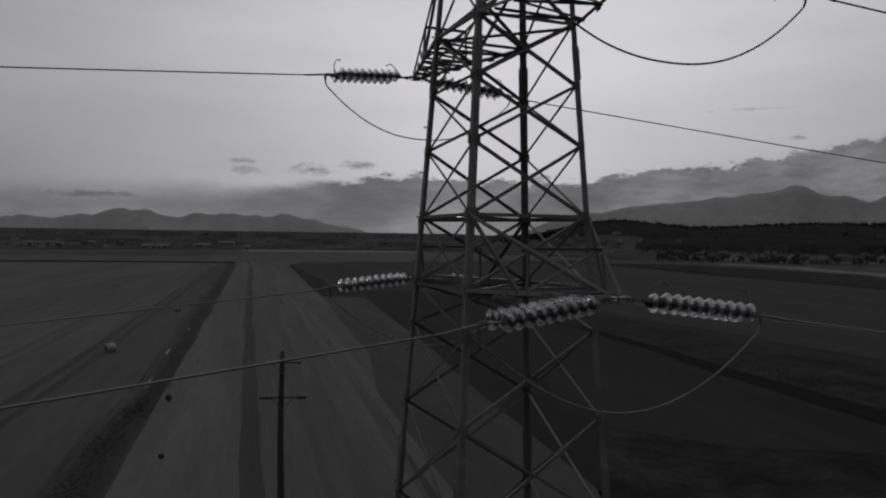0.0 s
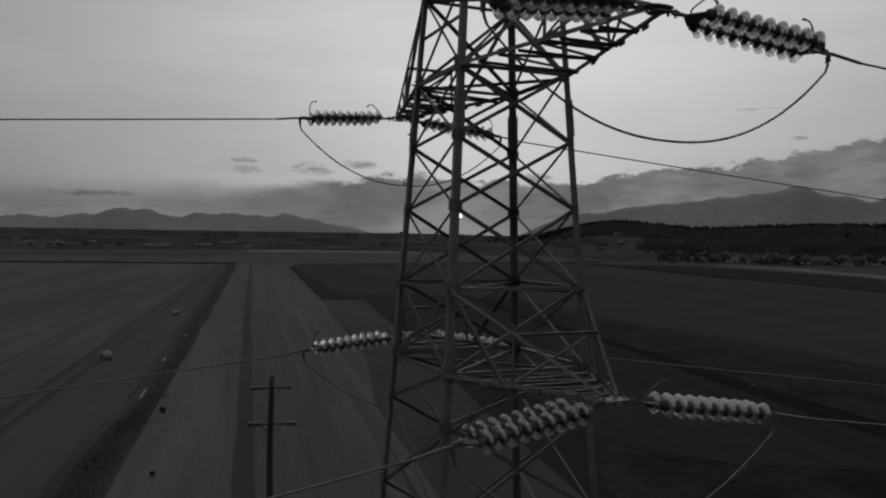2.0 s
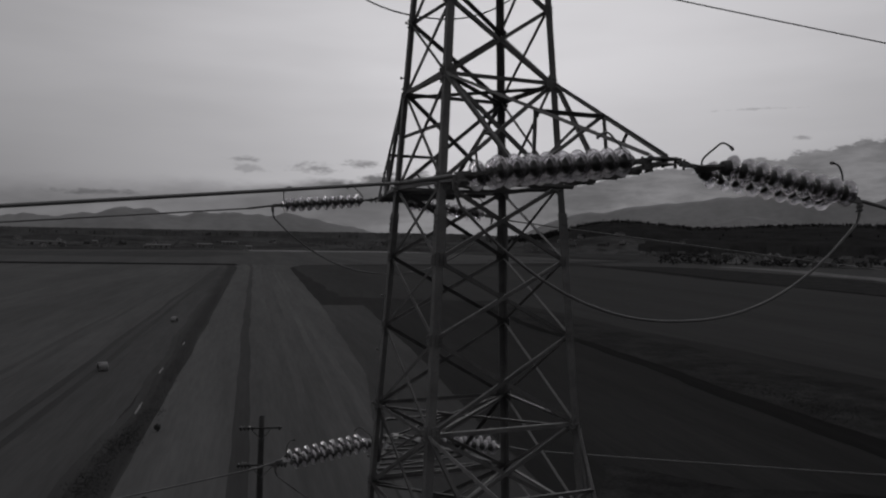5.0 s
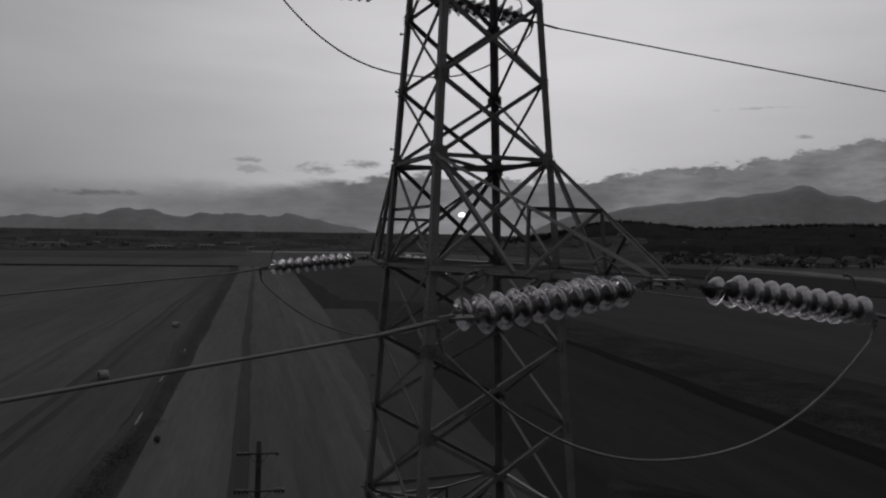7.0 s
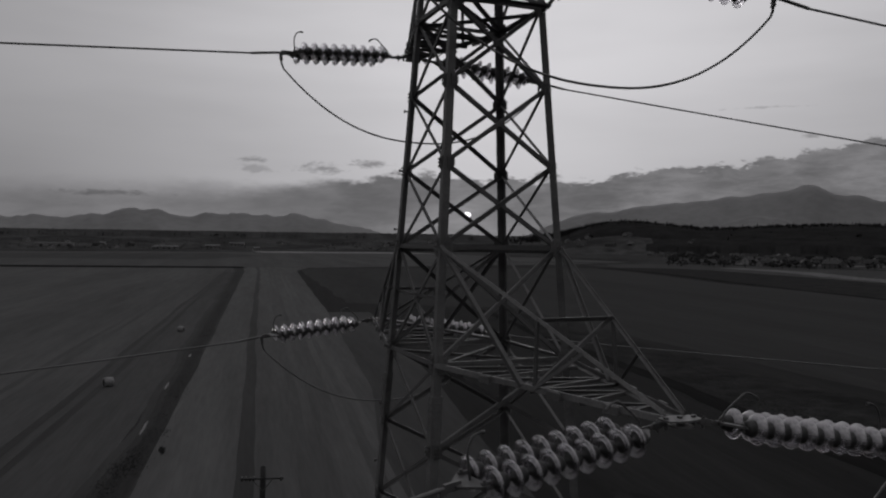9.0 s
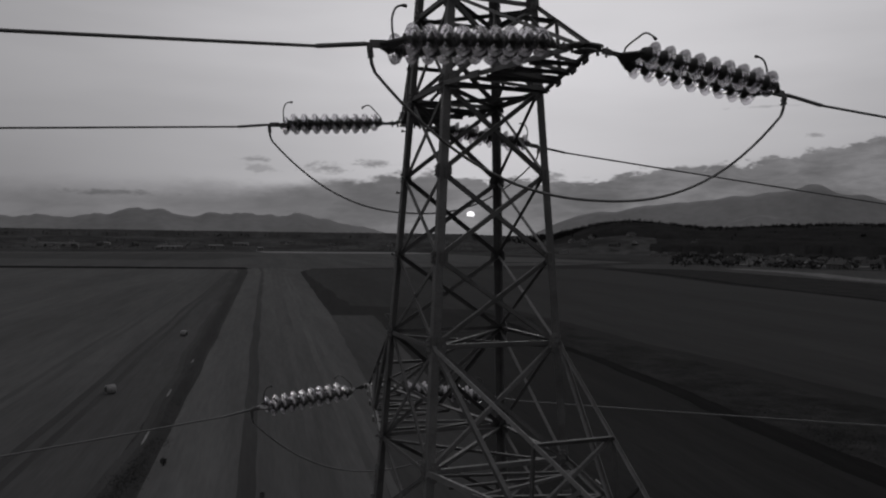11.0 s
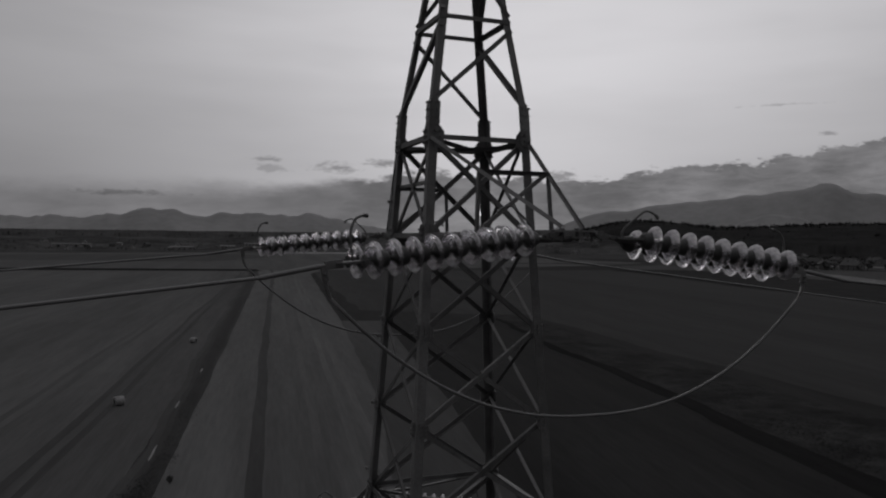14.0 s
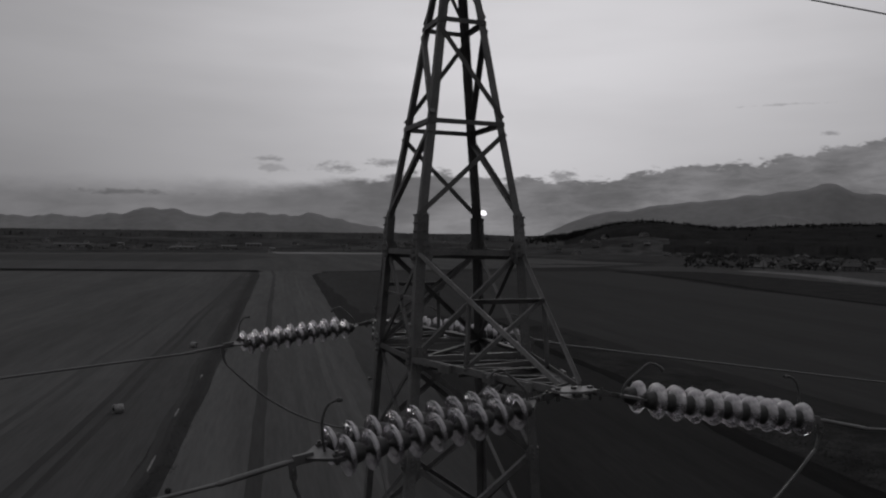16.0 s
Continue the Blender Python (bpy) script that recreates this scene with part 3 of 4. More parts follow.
def crossarm(zt, zb, length, sgn, rise=0.02):
    """A pyramid arm; sgn -1 points to -y. Four chords, a posted frame at its middle, lacing and a tip plate."""
    tip = Vector((0, sgn * (length - 0.10), zb + rise))
    out_y = Vector((0, sgn, 0))
    corners = {}
    for s in (-1, 1):
        corners[s] = (Vector((s * half(zb), sgn * half(zb), zb)), Vector((s * half(zt), sgn * half(zt), zt)))
    arm = empty("crossarm")
    arm.parent = tower
    arm["label"] = "tapering lattice crossarm"
    for s in (-1, 1):
        b, t = corners[s]
        e = tip + Vector((s * 0.10, 0, 0))
        brace(b, e, 0.052, (s, 0, 0.15), arm, "bottom_chord", STEEL)
        brace(t, e + Vector((0, 0, 0.05)), 0.034, (s, 0, 0.6), arm, "top_chord", STEEL)

    def at(s, k, top):
        e = tip + Vector((s * 0.10, 0, 0.05 if top else 0.0))
        return corners[s][1 if top else 0].lerp(e, k)

    up = (0, 0, 1)
    K = 0.52 if length > 3.5 else 0.46 if length > 3 else 0.42
    for s in (-1, 1):
        brace(at(s, K, 0), at(s, K, 1), 0.042, (s, 0, 0), arm, "post")
        if length > 3:
            brace(at(s, 0, 1), at(s, K - 0.06, 0), 0.044, (s, 0, 0), arm, "diagonal", shift=0.01)
        if length > 3.5:
            brace(at(s, K, 0), at(s, 0.72, 1), 0.034, (s, 0, 0), arm, "diagonal", shift=0.01)
    brace(at(-1, K, 1), at(1, K, 1), 0.042, up, arm, "strut")
    brace(at(-1, K, 0), at(1, K, 0), 0.04, up, arm, "strut")
    brace(at(-1, K, 0), at(1, K, 1), 0.034, out_y, arm, "diagonal")
    cuts = [0.0, 0.13, 0.26, 0.38, 0.50, 0.61, 0.71, 0.80, 0.88]
    for i, (k0, k1) in enumerate(zip(cuts, cuts[1:])):
        s = 1 if i % 2 else -1
        brace(at(s, k0, 0), at(-s, k1, 0), 0.034, up, arm, "lacing", shift=-0.015)
        if i in (1, 3, 5, 7):
            brace(at(-1, k0, 0), at(1, k0, 0), 0.034, up, arm, "strut", shift=-0.03)
    # tip plates and their pins
    c = tip + Vector((0, sgn * 0.06, 0.0))
    for dz, lng in ((0.012, 0.155), (-0.034, 0.085)):
        g = Geo()
        n = 16
        ring = [(lng * max(-1, min(1, 1.25 * math.cos(2 * math.pi * k / n))), 0.10 * math.sin(2 * math.pi * k / n)) for k in range(n)]
        vs = [c + Vector((x, y, dz + h)) for h in (-0.007, 0.007) for x, y in ring]
        g.add(vs, [tuple(range(n - 1, -1, -1)), tuple(range(n, 2 * n))] + [(k, (k + 1) % n, n + (k + 1) % n, n + k) for k in range(n)])
        g.make("tip_plate", PLATE, arm, "pale zinc tip plate")
    for x in (-0.125, 0.0, 0.125):
        g = Geo()
        g.tube([c + Vector((x, 0, -0.06)), c + Vector((x, 0, 0.03))], 0.014, 8)
        g.tube([c + Vector((x, 0, 0.019)), c + Vector((x, 0, 0.034))], 0.022, 6)
        g.make("pin", FITTING, arm)
    # splice cleats along the bottom chords
    for s in (-1, 1):
        for k in (0.3, 0.62, 0.84):
            g = Geo()
            q = at(s, k, 0)
            d = (at(s, 1, 0) - at(s, 0, 0)).normalized()
            g.box(q + Vector((s * 0.035, 0, -0.01)), d * 0.075, Vector((0.010, 0, 0)), Vector((0, 0, 0.034)))
            g.make("cleat", STEEL, arm)
    return c


TIPS = {}
for nm, zt, zb, ln in (("A", Z_AT, Z_AB, 3.16), ("B", Z_BT, Z_BB, 3.87), ("C", Z_CT, Z_CB, 2.40)):
    for sgn in (-1, 1):
        near_b = nm == "B" and sgn < 0
        TIPS[nm, sgn] = crossarm(zt, zb, ln - 0.09 if near_b else ln, sgn, 0.0 if near_b else 0.02)

# ---------------------------------------------------------------- insulator strings, conductors, jumpers
PITCH = 0.1445


def disc_meshes():
    """One glass shell with its under-ribs, and its iron cap with the pin, along x."""
    g = Geo()
    K = 0.93
    g.lathe([(r * K, h * 0.8) for r, h in [(0.040, 0.000), (0.062, 0.003), (0.095, 0.015), (0.118, 0.034), (0.1275, 0.058), (0.126, 0.065), (0.121, 0.062), (0.110, 0.044), (0.094, 0.029),
             (0.086, 0.025), (0.084, 0.052), (0.078, 0.053), (0.074, 0.022), (0.058, 0.018), (0.040, 0.020), (0.040, 0.000)]], 24)
    shell = bpy.data.meshes.new("insulator_disc")
    shell.from_pydata(g.v, [], g.f)
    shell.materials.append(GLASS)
    c = Geo()
    c.lathe([(0.0, -0.066), (0.030, -0.066), (0.046, -0.058), (0.056, -0.040), (0.062, -0.014), (0.070, 0.002), (0.066, 0.010), (0.040, 0.022), (0.034, 0.034), (0.018, 0.042),
             (0.016, 0.074), (0.0, 0.076)], 14)
    cap = bpy.data.meshes.new("cap")
    cap.from_pydata(c.v, [], c.f)
    cap.materials.append(CAP)
    for me in (shell, cap):
        me.polygons.foreach_set("use_smooth", [True] * len(me.polygons))
    return shell, cap


SHELL, CAP_ME = disc_meshes()
ROW = 0.145          # half the distance between the two strings of a pair


def rounded(pts, n=5):
    """A smooth curve through bent-rod points."""
    q = [Vector(p) for p in pts]
    q = [q[0] * 2 - q[1]] + q + [q[-1] * 2 - q[-2]]
    out = []
    for a, b, c, d in zip(q, q[1:], q[2:], q[3:]):
        for k in range(n):
            t = k / n
            out.append(0.5 * (2 * b + (c - a) * t + (2 * a - 5 * b + 4 * c - d) * t * t + (3 * b - a - 3 * c + d) * t ** 3))
    return out + [q[-2]]


def build_string():
    """A tension set along +x from the tower's plate: link, yoke, two strings of nine discs, yoke, dead-end clamp, arcing horns."""
    th = empty("insulator_string")
    g = Geo()
    g.tube([(0.0, 0, 0), (0.06, 0, 0)], 0.016, 8)
    g.box((0.07, 0, 0), (0.04, 0, 0), (0, 0.014, 0), (0, 0, 0.024))
    g.box((0.15, 0, 0), (0.065, 0, 0), (0, 0.009, 0), (0, 0, 0.018))
    g.tube([(0.07, 0, -0.05), (0.07, 0, 0.04)], 0.011, 8)
    g.tube([(0.14, -0.025, 0), (0.14, 0.025, 0)], 0.011, 8)
    g.make("shackle", FITTING, th)

    def yoke(x, d):
        g = Geo()
        pts = [(-0.04 * d, 0.045), (0.085 * d, ROW + 0.045), (0.125 * d, ROW + 0.03), (0.125 * d, -ROW - 0.03), (0.085 * d, -ROW - 0.045), (-0.04 * d, -0.045)]
        n = len(pts)
        vs = [(x + a, b, h) for h in (-0.008, 0.008) for a, b in pts]
        fs = [tuple(range(n)), tuple(range(2 * n - 1, n - 1, -1))] + [(k, n + k, n + (k + 1) % n, (k + 1) % n) for k in range(n)]
        g.add(vs, fs)
        for y in (-ROW, ROW):
            g.box((x + 0.115 * d, y, 0), (0.035, 0, 0), (0, 0.016, 0), (0, 0, 0.026))
            g.tube([(x + 0.10 * d, y, -0.04), (x + 0.10 * d, y, 0.04)], 0.013, 8)
        g.make("yoke_plate", FITTING, th)

    yoke(0.23, 1)
    x0 = 0.23 + 0.135 + 0.02
    for y in (-ROW, ROW):
        for k in range(9):
            d = new("insulator_disc", SHELL)
            d.parent = th
            d.location = (x0 + k * PITCH, y, 0)
            c = new("cap", CAP_ME)
            c.parent = d
            if k == 0 and y < 0:
                d["label"] = "clear toughened glass disc"
                c["label"] = "dark iron cap and pin"
    x1 = x0 + 8 * PITCH + 0.07
    yoke(x1 + 0.13, -1)
    # dead-end clamp and compression sleeve
    g = Geo()
    xe = x1 + 0.13
    g.box((xe + 0.05, 0, 0), (0.06, 0, 0), (0, 0.014, 0), (0, 0, 0.028))
    g.tube([(xe + 0.08, 0, 0), (xe + 0.14, 0, 0), (xe + 0.15, 0, 0), (xe + 0.52, 0, -0.02), (xe + 0.54, 0, -0.02)], [0.013, 0.013, 0.017, 0.017, 0.012], 10)
    g.make("dead_end_clamp", ALU, th, "aluminium compression dead-end")
    # jumper lug that hangs from the clamp
    g = Geo()
    g.box((xe + 0.12, 0, -0.05), (0.02, 0, 0), (0, 0.010, 0), (0, 0, 0.05))
    g.tube([(xe + 0.12, 0, -0.09), (xe + 0.12, 0, -0.14), (xe + 0.10, 0, -0.21)], [0.013, 0.014, 0.012], 8)
    for dz in (-0.05, -0.09):
        g.tube([(xe + 0.12, -0.035, dz), (xe + 0.12, 0.035, dz)], 0.011, 6)
    g.make("jumper_lug", ALU, th)
    # arcing horns, bent rods that rise over the first and the last disc
    for xa, d, hgt in ((0.285, 1, 0.19), (x1, -1, 0.20)):
        g = Geo()
        if d > 0:
            pts = [(xa - 0.05, 0.0, 0.0), (xa - 0.04, 0, 0.08), (xa + 0.06, 0, hgt), (xa + 0.13, 0, hgt + 0.06), (xa + 0.21, 0, hgt + 0.045), (xa + 0.24, 0, hgt + 0.02)]
        else:
            pts = [(xa + 0.05, 0, 0.0), (xa + 0.05, 0, 0.12), (xa + 0.04, 0, hgt), (xa + 0.0, 0, hgt + 0.07), (xa - 0.06, 0, hgt + 0.09), (xa - 0.09, 0, hgt + 0.085)]
        g.tube(rounded(pts), 0.0085, 8)
        g.tube([pts[-2], pts[-1]], 0.014, 8)
        g.make("arcing_horn", FITTING, th)
    return tagged(th, "double string of clear glass discs strung off a crossarm", "insulator", "insulator strings"), xe


string0, XE = build_string()
LUG = Vector((XE + 0.10, 0, -0.21))
END = Vector((XE + 0.54, 0, -0.02))
# horizontal bearing dy/ds and fall of each set, then the wire's slope and sag term
SETS = {
    ("A", -1, -1): (-0.16, 0.12, -0.215, 0.085), ("A", -1, 1): (-0.13, 0.12, -0.12, 0.125),
    ("A", 1, -1): (-0.13, 0.10, -0.11, 0.09), ("A", 1, 1): (-0.15, 0.15, -0.15, 0.12),
    ("B", -1, -1): (-0.12, 0.122, -0.175, 0.106), ("B", -1, 1): (-0.14, 0.148, -0.12, 0.10),
    ("B", 1, -1): (-0.20, 0.095, -0.102, 0.09), ("B", 1, 1): (-0.17, 0.135, -0.126, 0.108),
    ("C", -1, -1): (-0.14, 0.123, -0.19, 0.10), ("C", -1, 1): (-0.13, 0.15, -0.11, 0.096),
    ("C", 1, -1): (-0.18, 0.10, -0.104, 0.085), ("C", 1, 1): (-0.17, 0.135, -0.208, 0.127),
}


def cable(name, pts, r, mat, label, category, seg=8, group=""):
    g = Geo()
    base = Vector(pts[0])
    g.tube([Vector(p) - base for p in pts], r, seg)
    ob = g.make(name, mat, smooth=True)
    ob.location = base
    return tagged(ob, label, category, group)


def span(p, sx, dy, slope, curv, length=240.0):
    out = []
    n = 60
    for k in range(n + 1):
        s = length * (k / n) ** 1.8
        out.append((p.x + sx * s, p.y + dy * s, p.z - slope * s + curv * s * s))
    return out


first = True
ends = {}
for (nm, sgn, sx), (dy, fall, wdy, wslope) in SETS.items():
    c = TIPS[nm, sgn] + Vector((sx * 0.14, 0, -0.01))
    d = Vector((sx, dy, -fall)).normalized()
    side = Vector((0, 0, 1)).cross(d).normalized()
    up = d.cross(side)
    m = Matrix((d, side, up)).transposed().to_4x4()
    m.translation = c
    if sgn < 0:
        m = m @ pose(0, 0, 0, -5 if sx > 0 else 2)      # the near pairs hang askew
    if first:
        string0.matrix_basis = m
        first = False
    else:
        copy_thing(string0, m)
    ends[nm, sgn, sx] = m @ LUG
    e = m @ END
    cable("conductor_cable", span(e, sx, wdy, wslope, wslope / 250.0), 0.012, ALU, "long grey aluminium conductor sagging away from the tower", "cable", 8, "conductors")

for nm, sag, bow in (("A", 0.87, 1.95), ("B", 0.85, 2.25), ("C", 0.85, 2.35)):
    for sgn in (-1, 1):
        a, b = ends[nm, sgn, -1], ends[nm, sgn, 1]
        n = 36
        pts = []
        for k in range(n + 1):
            t = k / n
            p = a.lerp(b, t)
            u = abs(2 * t - 1)
            p.z -= sag * (1 - u ** bow)
            pts.append(p)
        cable("jumper_cable", pts, 0.0115, ALU, "slack jumper cable looped below the crossarm tip", "cable", 8, "jumpers")

top = Vector((0, 0, PEAK[-1][0]))
for sx, wdy, sl in ((-1, -0.15, 0.06), (1, -0.13, 0.088)):
    cable("earth_wire", span(top, sx, wdy, sl, sl / 250.0), 0.009, STEEL, "thin steel earth wire from the tower's peak", "cable", 8, "earth wires")

# ---------------------------------------------------------------- wooden pole in the field
def wooden_pole(x, y, h):
    th = empty("utility_pole", (x, y, 0))
    g = Geo()
    n = 14
    pts = [(0.03 * math.sin(k * 0.5), 0.02 * math.cos(k * 0.7), h * k / n) for k in range(n + 1)]
    g.tube(pts, [0.20 - 0.085 * k / n for k in range(n + 1)], 14)
    g.tube([(pts[-1][0], pts[-1][1], h), (pts[-1][0], pts[-1][1], h + 0.06)], [0.115, 0.02], 14)
    g.make("pole", WOOD, th, smooth=True)
    for z, wl, wr, dia in ((h - 0.47, 0.95, 0.85, 0.11), (h - 2.08, 1.05, 1.10, 0.13)):
        g = Geo()
        dx = Vector((math.cos(radians(-14)), math.sin(radians(-14)), 0))
        cx = dx * 0.5 * (wr - wl) + Vector((0, -0.15, z))
        g.box(cx, dx * 0.5 * (wl + wr), Vector((0, 0.03, 0)), Vector((0, 0, 0.032)))
        arm = g.make("crossarm", WOOD, th)
        offs = [-wl + 0.08 + 0.16 * k for k in range(4)] + ([wr - 0.08 - 0.15 * k for k in range(3)] if wr > 1 else [wr - 0.1])
        for off in offs:
            p = dx * off + Vector((0, -0.15, z))
            g = Geo()
            g.tube([p - dx * 0.05, p - dx * 0.02, p + dx * 0.03, p + dx * 0.05], [dia * 0.45, dia, dia * 0.8, dia * 0.35], 12)
            g.make("insulator_bead", PORCELAIN, arm, smooth=True)
        g = Geo()
        g.tube([dx * -0.5 * wl + Vector((0, -0.12, z)), Vector((0, -0.12, z - 0.55))], 0.018, 6)
        g.tube([dx * 0.5 * wr + Vector((0, -0.12, z)), Vector((0, -0.12, z - 0.55))], 0.018, 6)
        g.make("stay", FITTING, th)
    return tagged(th, "dark wooden utility pole with two crossarms standing in a field strip", "utility pole")


wooden_pole(1.446, 25.179, 10.77)

# ---------------------------------------------------------------- bales and shrubs in the meadow
HAY = material("weathered_hay", grey(0.24), 0.95, 0.0, 0.35, 4.0, 30.0, 0.6, 25.0)
SHRUB = material("dark_shrub_leaves", grey(0.03), 0.9, 0.0, 0.4, 4.0, 20.0)


def bale(x, y, turn):
    g = Geo()
    n, r, w = 20, 0.66, 0.62
    rings = [(-w, r * 0.55), (-w, r * 0.90), (-w * 0.9, r), (-w * 0.3, r * 1.02), (w * 0.3, r * 1.02), (w * 0.9, r), (w, r * 0.90), (w, r * 0.55)]
    vs = []
    for h, rr in rings:
        for k in range(n):
            a = 2 * math.pi * k / n
            q = rr * (1 + 0.03 * noise.noise(Vector((math.cos(a) * 3, math.sin(a) * 3, h * 4 + x))))
            vs.append((h, q * math.cos(a), max(q * math.sin(a), -0.60) + 0.60))
    m = len(rings)
    fs = [(i * n + k, i * n + (k + 1) % n, (i + 1) * n + (k + 1) % n, (i + 1) * n + k) for i in range(m - 1) for k in range(n)]
    fs += [tuple(range(n)), tuple(range((m - 1) * n + n - 1, (m - 1) * n - 1, -1))]
    g.add(vs, fs)
    ob = g.make("hay_bale", HAY, smooth=True)
    ob.matrix_basis = pose(x, y, 0.02, 0, 0, turn)
    return tagged(ob, "round weathered hay bale lying on the mown meadow", "hay bale", "hay bales")


bale(-6.84, 107.7, 20)
bale(6.1, 171.2, -30)


def leaf_clump(g, c, r, n, rnd, size):
    """Small leaf faces scattered in a ball."""
    for k in range(n):
        d = Vector((rnd.gauss(0, 1), rnd.gauss(0, 1), rnd.gauss(0, 1))).normalized() * r * rnd.random() ** 0.4
        p = Vector(c) + Vector((d.x, d.y, d.z))
        a = Vector((rnd.gauss(0, 1), rnd.gauss(0, 1), rnd.gauss(0, 1))).normalized() * size
        b = a.orthogonal().normalized() * size * 0.6
        g.add([p - a, p + b, p + a, p - b], [(0, 1, 2, 3)])


def shrub(x, y, h):
    rnd = random.Random(int(x * 10 + y))
    th = empty("shrub", (x, y, 0.02))
    g = Geo()
    for k in range(5):
        a = 2 * math.pi * k / 5
        g.tube([(0, 0, 0), (0.15 * h * math.cos(a), 0.15 * h * math.sin(a), 0.4 * h), (0.3 * h * math.cos(a), 0.3 * h * math.sin(a), 0.75 * h)], [0.03, 0.02, 0.008], 6)
    g.make("stem", WOOD, th)
    g = Geo()
    leaf_clump(g, (0, 0, h * 0.55), h * 0.42, 160, rnd, 0.09)
    g.make("foliage", SHRUB, th)
    return tagged(th, "small dark shrub standing alone in the field", "shrub", "field shrubs")


shrub(-1.1, 69.6, 0.75)
shrub(-2.7, 48.8, 0.4)


def tufts(name, line, width, count, hmin, hmax, mat, label, seed):
    """Uneven tufts of long grass and weeds along a line of points."""
    rnd = random.Random(seed)
    segs = [(Vector((*p, 0)), Vector((*q, 0))) for p, q in zip(line, line[1:])]
    g = Geo()
    for k in range(count):
        p, q = rnd.choice(segs)
        t = rnd.random()
        d = (q - p).normalized()
        side = Vector((d.y, -d.x, 0))
        c = p.lerp(q, t) + side * rnd.gauss(0, width)
        h = rnd.uniform(hmin, hmax) * (0.5 + 0.9 * max(0.0, noise.noise(c * 0.12) + 0.35))
        r = h * rnd.uniform(1.3, 2.0)
        n = rnd.randint(4, 6)
        for i in range(n):
            a = 2 * math.pi * (i + rnd.random() * 0.6) / n
            u = Vector((math.cos(a), math.sin(a), 0))
            w = Vector((-u.y, u.x, 0)) * r * 0.42
            b0 = c + u * r * 0.10 + Vector((0, 0, 0.05 + 0.6 * h))
            g.add([b0 - w, b0 + w, c + u * r + w * 0.5 + Vector((0, 0, 0.04 + h * 0.25)), c + u * r - w * 0.6 + Vector((0, 0, 0.03 + h * 0.2))], [(0, 1, 2, 3)])
    return tagged(g.make(name, mat), label, "grass", kind="stuff")


SCRUB = material("rough_weeds", grey(0.018), 0.95, 0.0, 0.5, 0.15, 1.5, spec=0.0, sheen=0.05)
LONG = material("uncut_grass", grey(0.034), 0.95, 0.0, 0.4, 0.15, 1.5, spec=0.0, sheen=0.06)
tufts("verge_scrub", [(62, 10), (70, 43), (76, 72), (86, 135), (99, 205)], 5.5, 7000, 0.03, 0.07, SCRUB, "rough dark weeds along the overgrown verge", 3)
tufts("band_grass", [(-8.6, 40), (-5.6, 60), (-1.2, 80), (8.6, 150), (29, 290)], 0.7, 4200, 0.03, 0.06, LONG, "uncut tall grass along the dark band", 5)

# ---------------------------------------------------------------- mountains, woods and villages
def mountain(name, dist, az0, az1, shape, mat, label, rough=0.05, seed=1):
    """A range: a ridge line with spurs, shape(az) being the crest's angle in degrees."""
    n, rows = 260, 9
    vs, fs = [], []
    for j in range(rows):
        f = j / (rows - 1)
        for i in range(n + 1):
            az = az0 + (az1 - az0) * i / n
            crest = shape(az) + rough * (bumpy(az, 1.1, seed) + 0.5 * bumpy(az, 2.9, seed + 1) + 0.25 * bumpy(az, 7.0, seed + 2))
            h = 20 + dist * math.tan(radians(max(crest, 0.0)))
            spur = 1 + 0.15 * (1 - f) * bumpy(az + f * 3, 0.9, seed + 4)
            d = dist - (1 - f) * 550 * spur
            vs.append(P(az, d, h * (f ** 0.8) * (1 if f in (0, 1) else 1 + 0.05 * bumpy(az * 1.3 + f * 5, 1.6, seed + 6) * (1 - f))))
    for j in range(rows - 1):
        for i in range(n):
            a = j * (n + 1) + i
            fs.append((a, a + 1, a + n + 2, a + n + 1))
    # back slope
    b0 = len(vs)
    for i in range(n + 1):
        vs.append(P(az0 + (az1 - az0) * i / n, min(dist + 300, 4930), 0))
    for i in range(n):
        a = (rows - 1) * (n + 1) + i
        fs.append((a, a + 1, b0 + i + 1, b0 + i))
    return tagged(mesh_object(name, vs, fs, mat, smooth=True), label, "mountain", kind="structure")


# pale greys: the distance haze over these slopes is painted into the base colour
HAZED_ROCK = material("hazed_mountain_slope", grey(0.245), 1.0, 0.0, 0.12, 0.002, 0.02, spec=0.0)
HAZED_SPUR = material("hazed_wooded_slope", grey(0.22), 1.0, 0.0, 0.15, 0.003, 0.02, spec=0.0)


def left_range(az):
    peaks = ((-5.8, 0.28), (-2.9, 0.44), (-0.5, 0.94), (1.4, 0.79), (3.2, 0.33), (5.0, 0.75), (7.0, 0.84), (9.0, 0.71), (11.0, 0.89), (13.0, 0.51), (15.0, 0.21))
    return 1.14 - 0.019 * az + sum(h * gauss(az, c, 1.2) for c, h in peaks) - 0.7 * max(0.0, min((az - 16.0) / 5, 1))


def right_range(az):
    peaks = ((34, -0.2), (36, 0.11), (38, 0.19), (40, 0.2), (42, 0.36), (44, 0.38), (45.7, 0.36), (47.2, 0.78), (48.7, -0.13), (51.4, -0.64))
    foot = min(max((az - 27.0) / 7.0, 0), 1)
    return foot * (2 - foot) * (2.29 + 1.27 * (az - 31) / 20 + sum(h * gauss(az, c, 1.1) for c, h in peaks))


def right_spur(az):
    return 0.7 + 1.35 * gauss(az, 44.0, 3.2) + 2.15 * gauss(az, 55.0, 4.2) - 0.9 * (1 - min(max((az - 37) / 4, 0), 1))


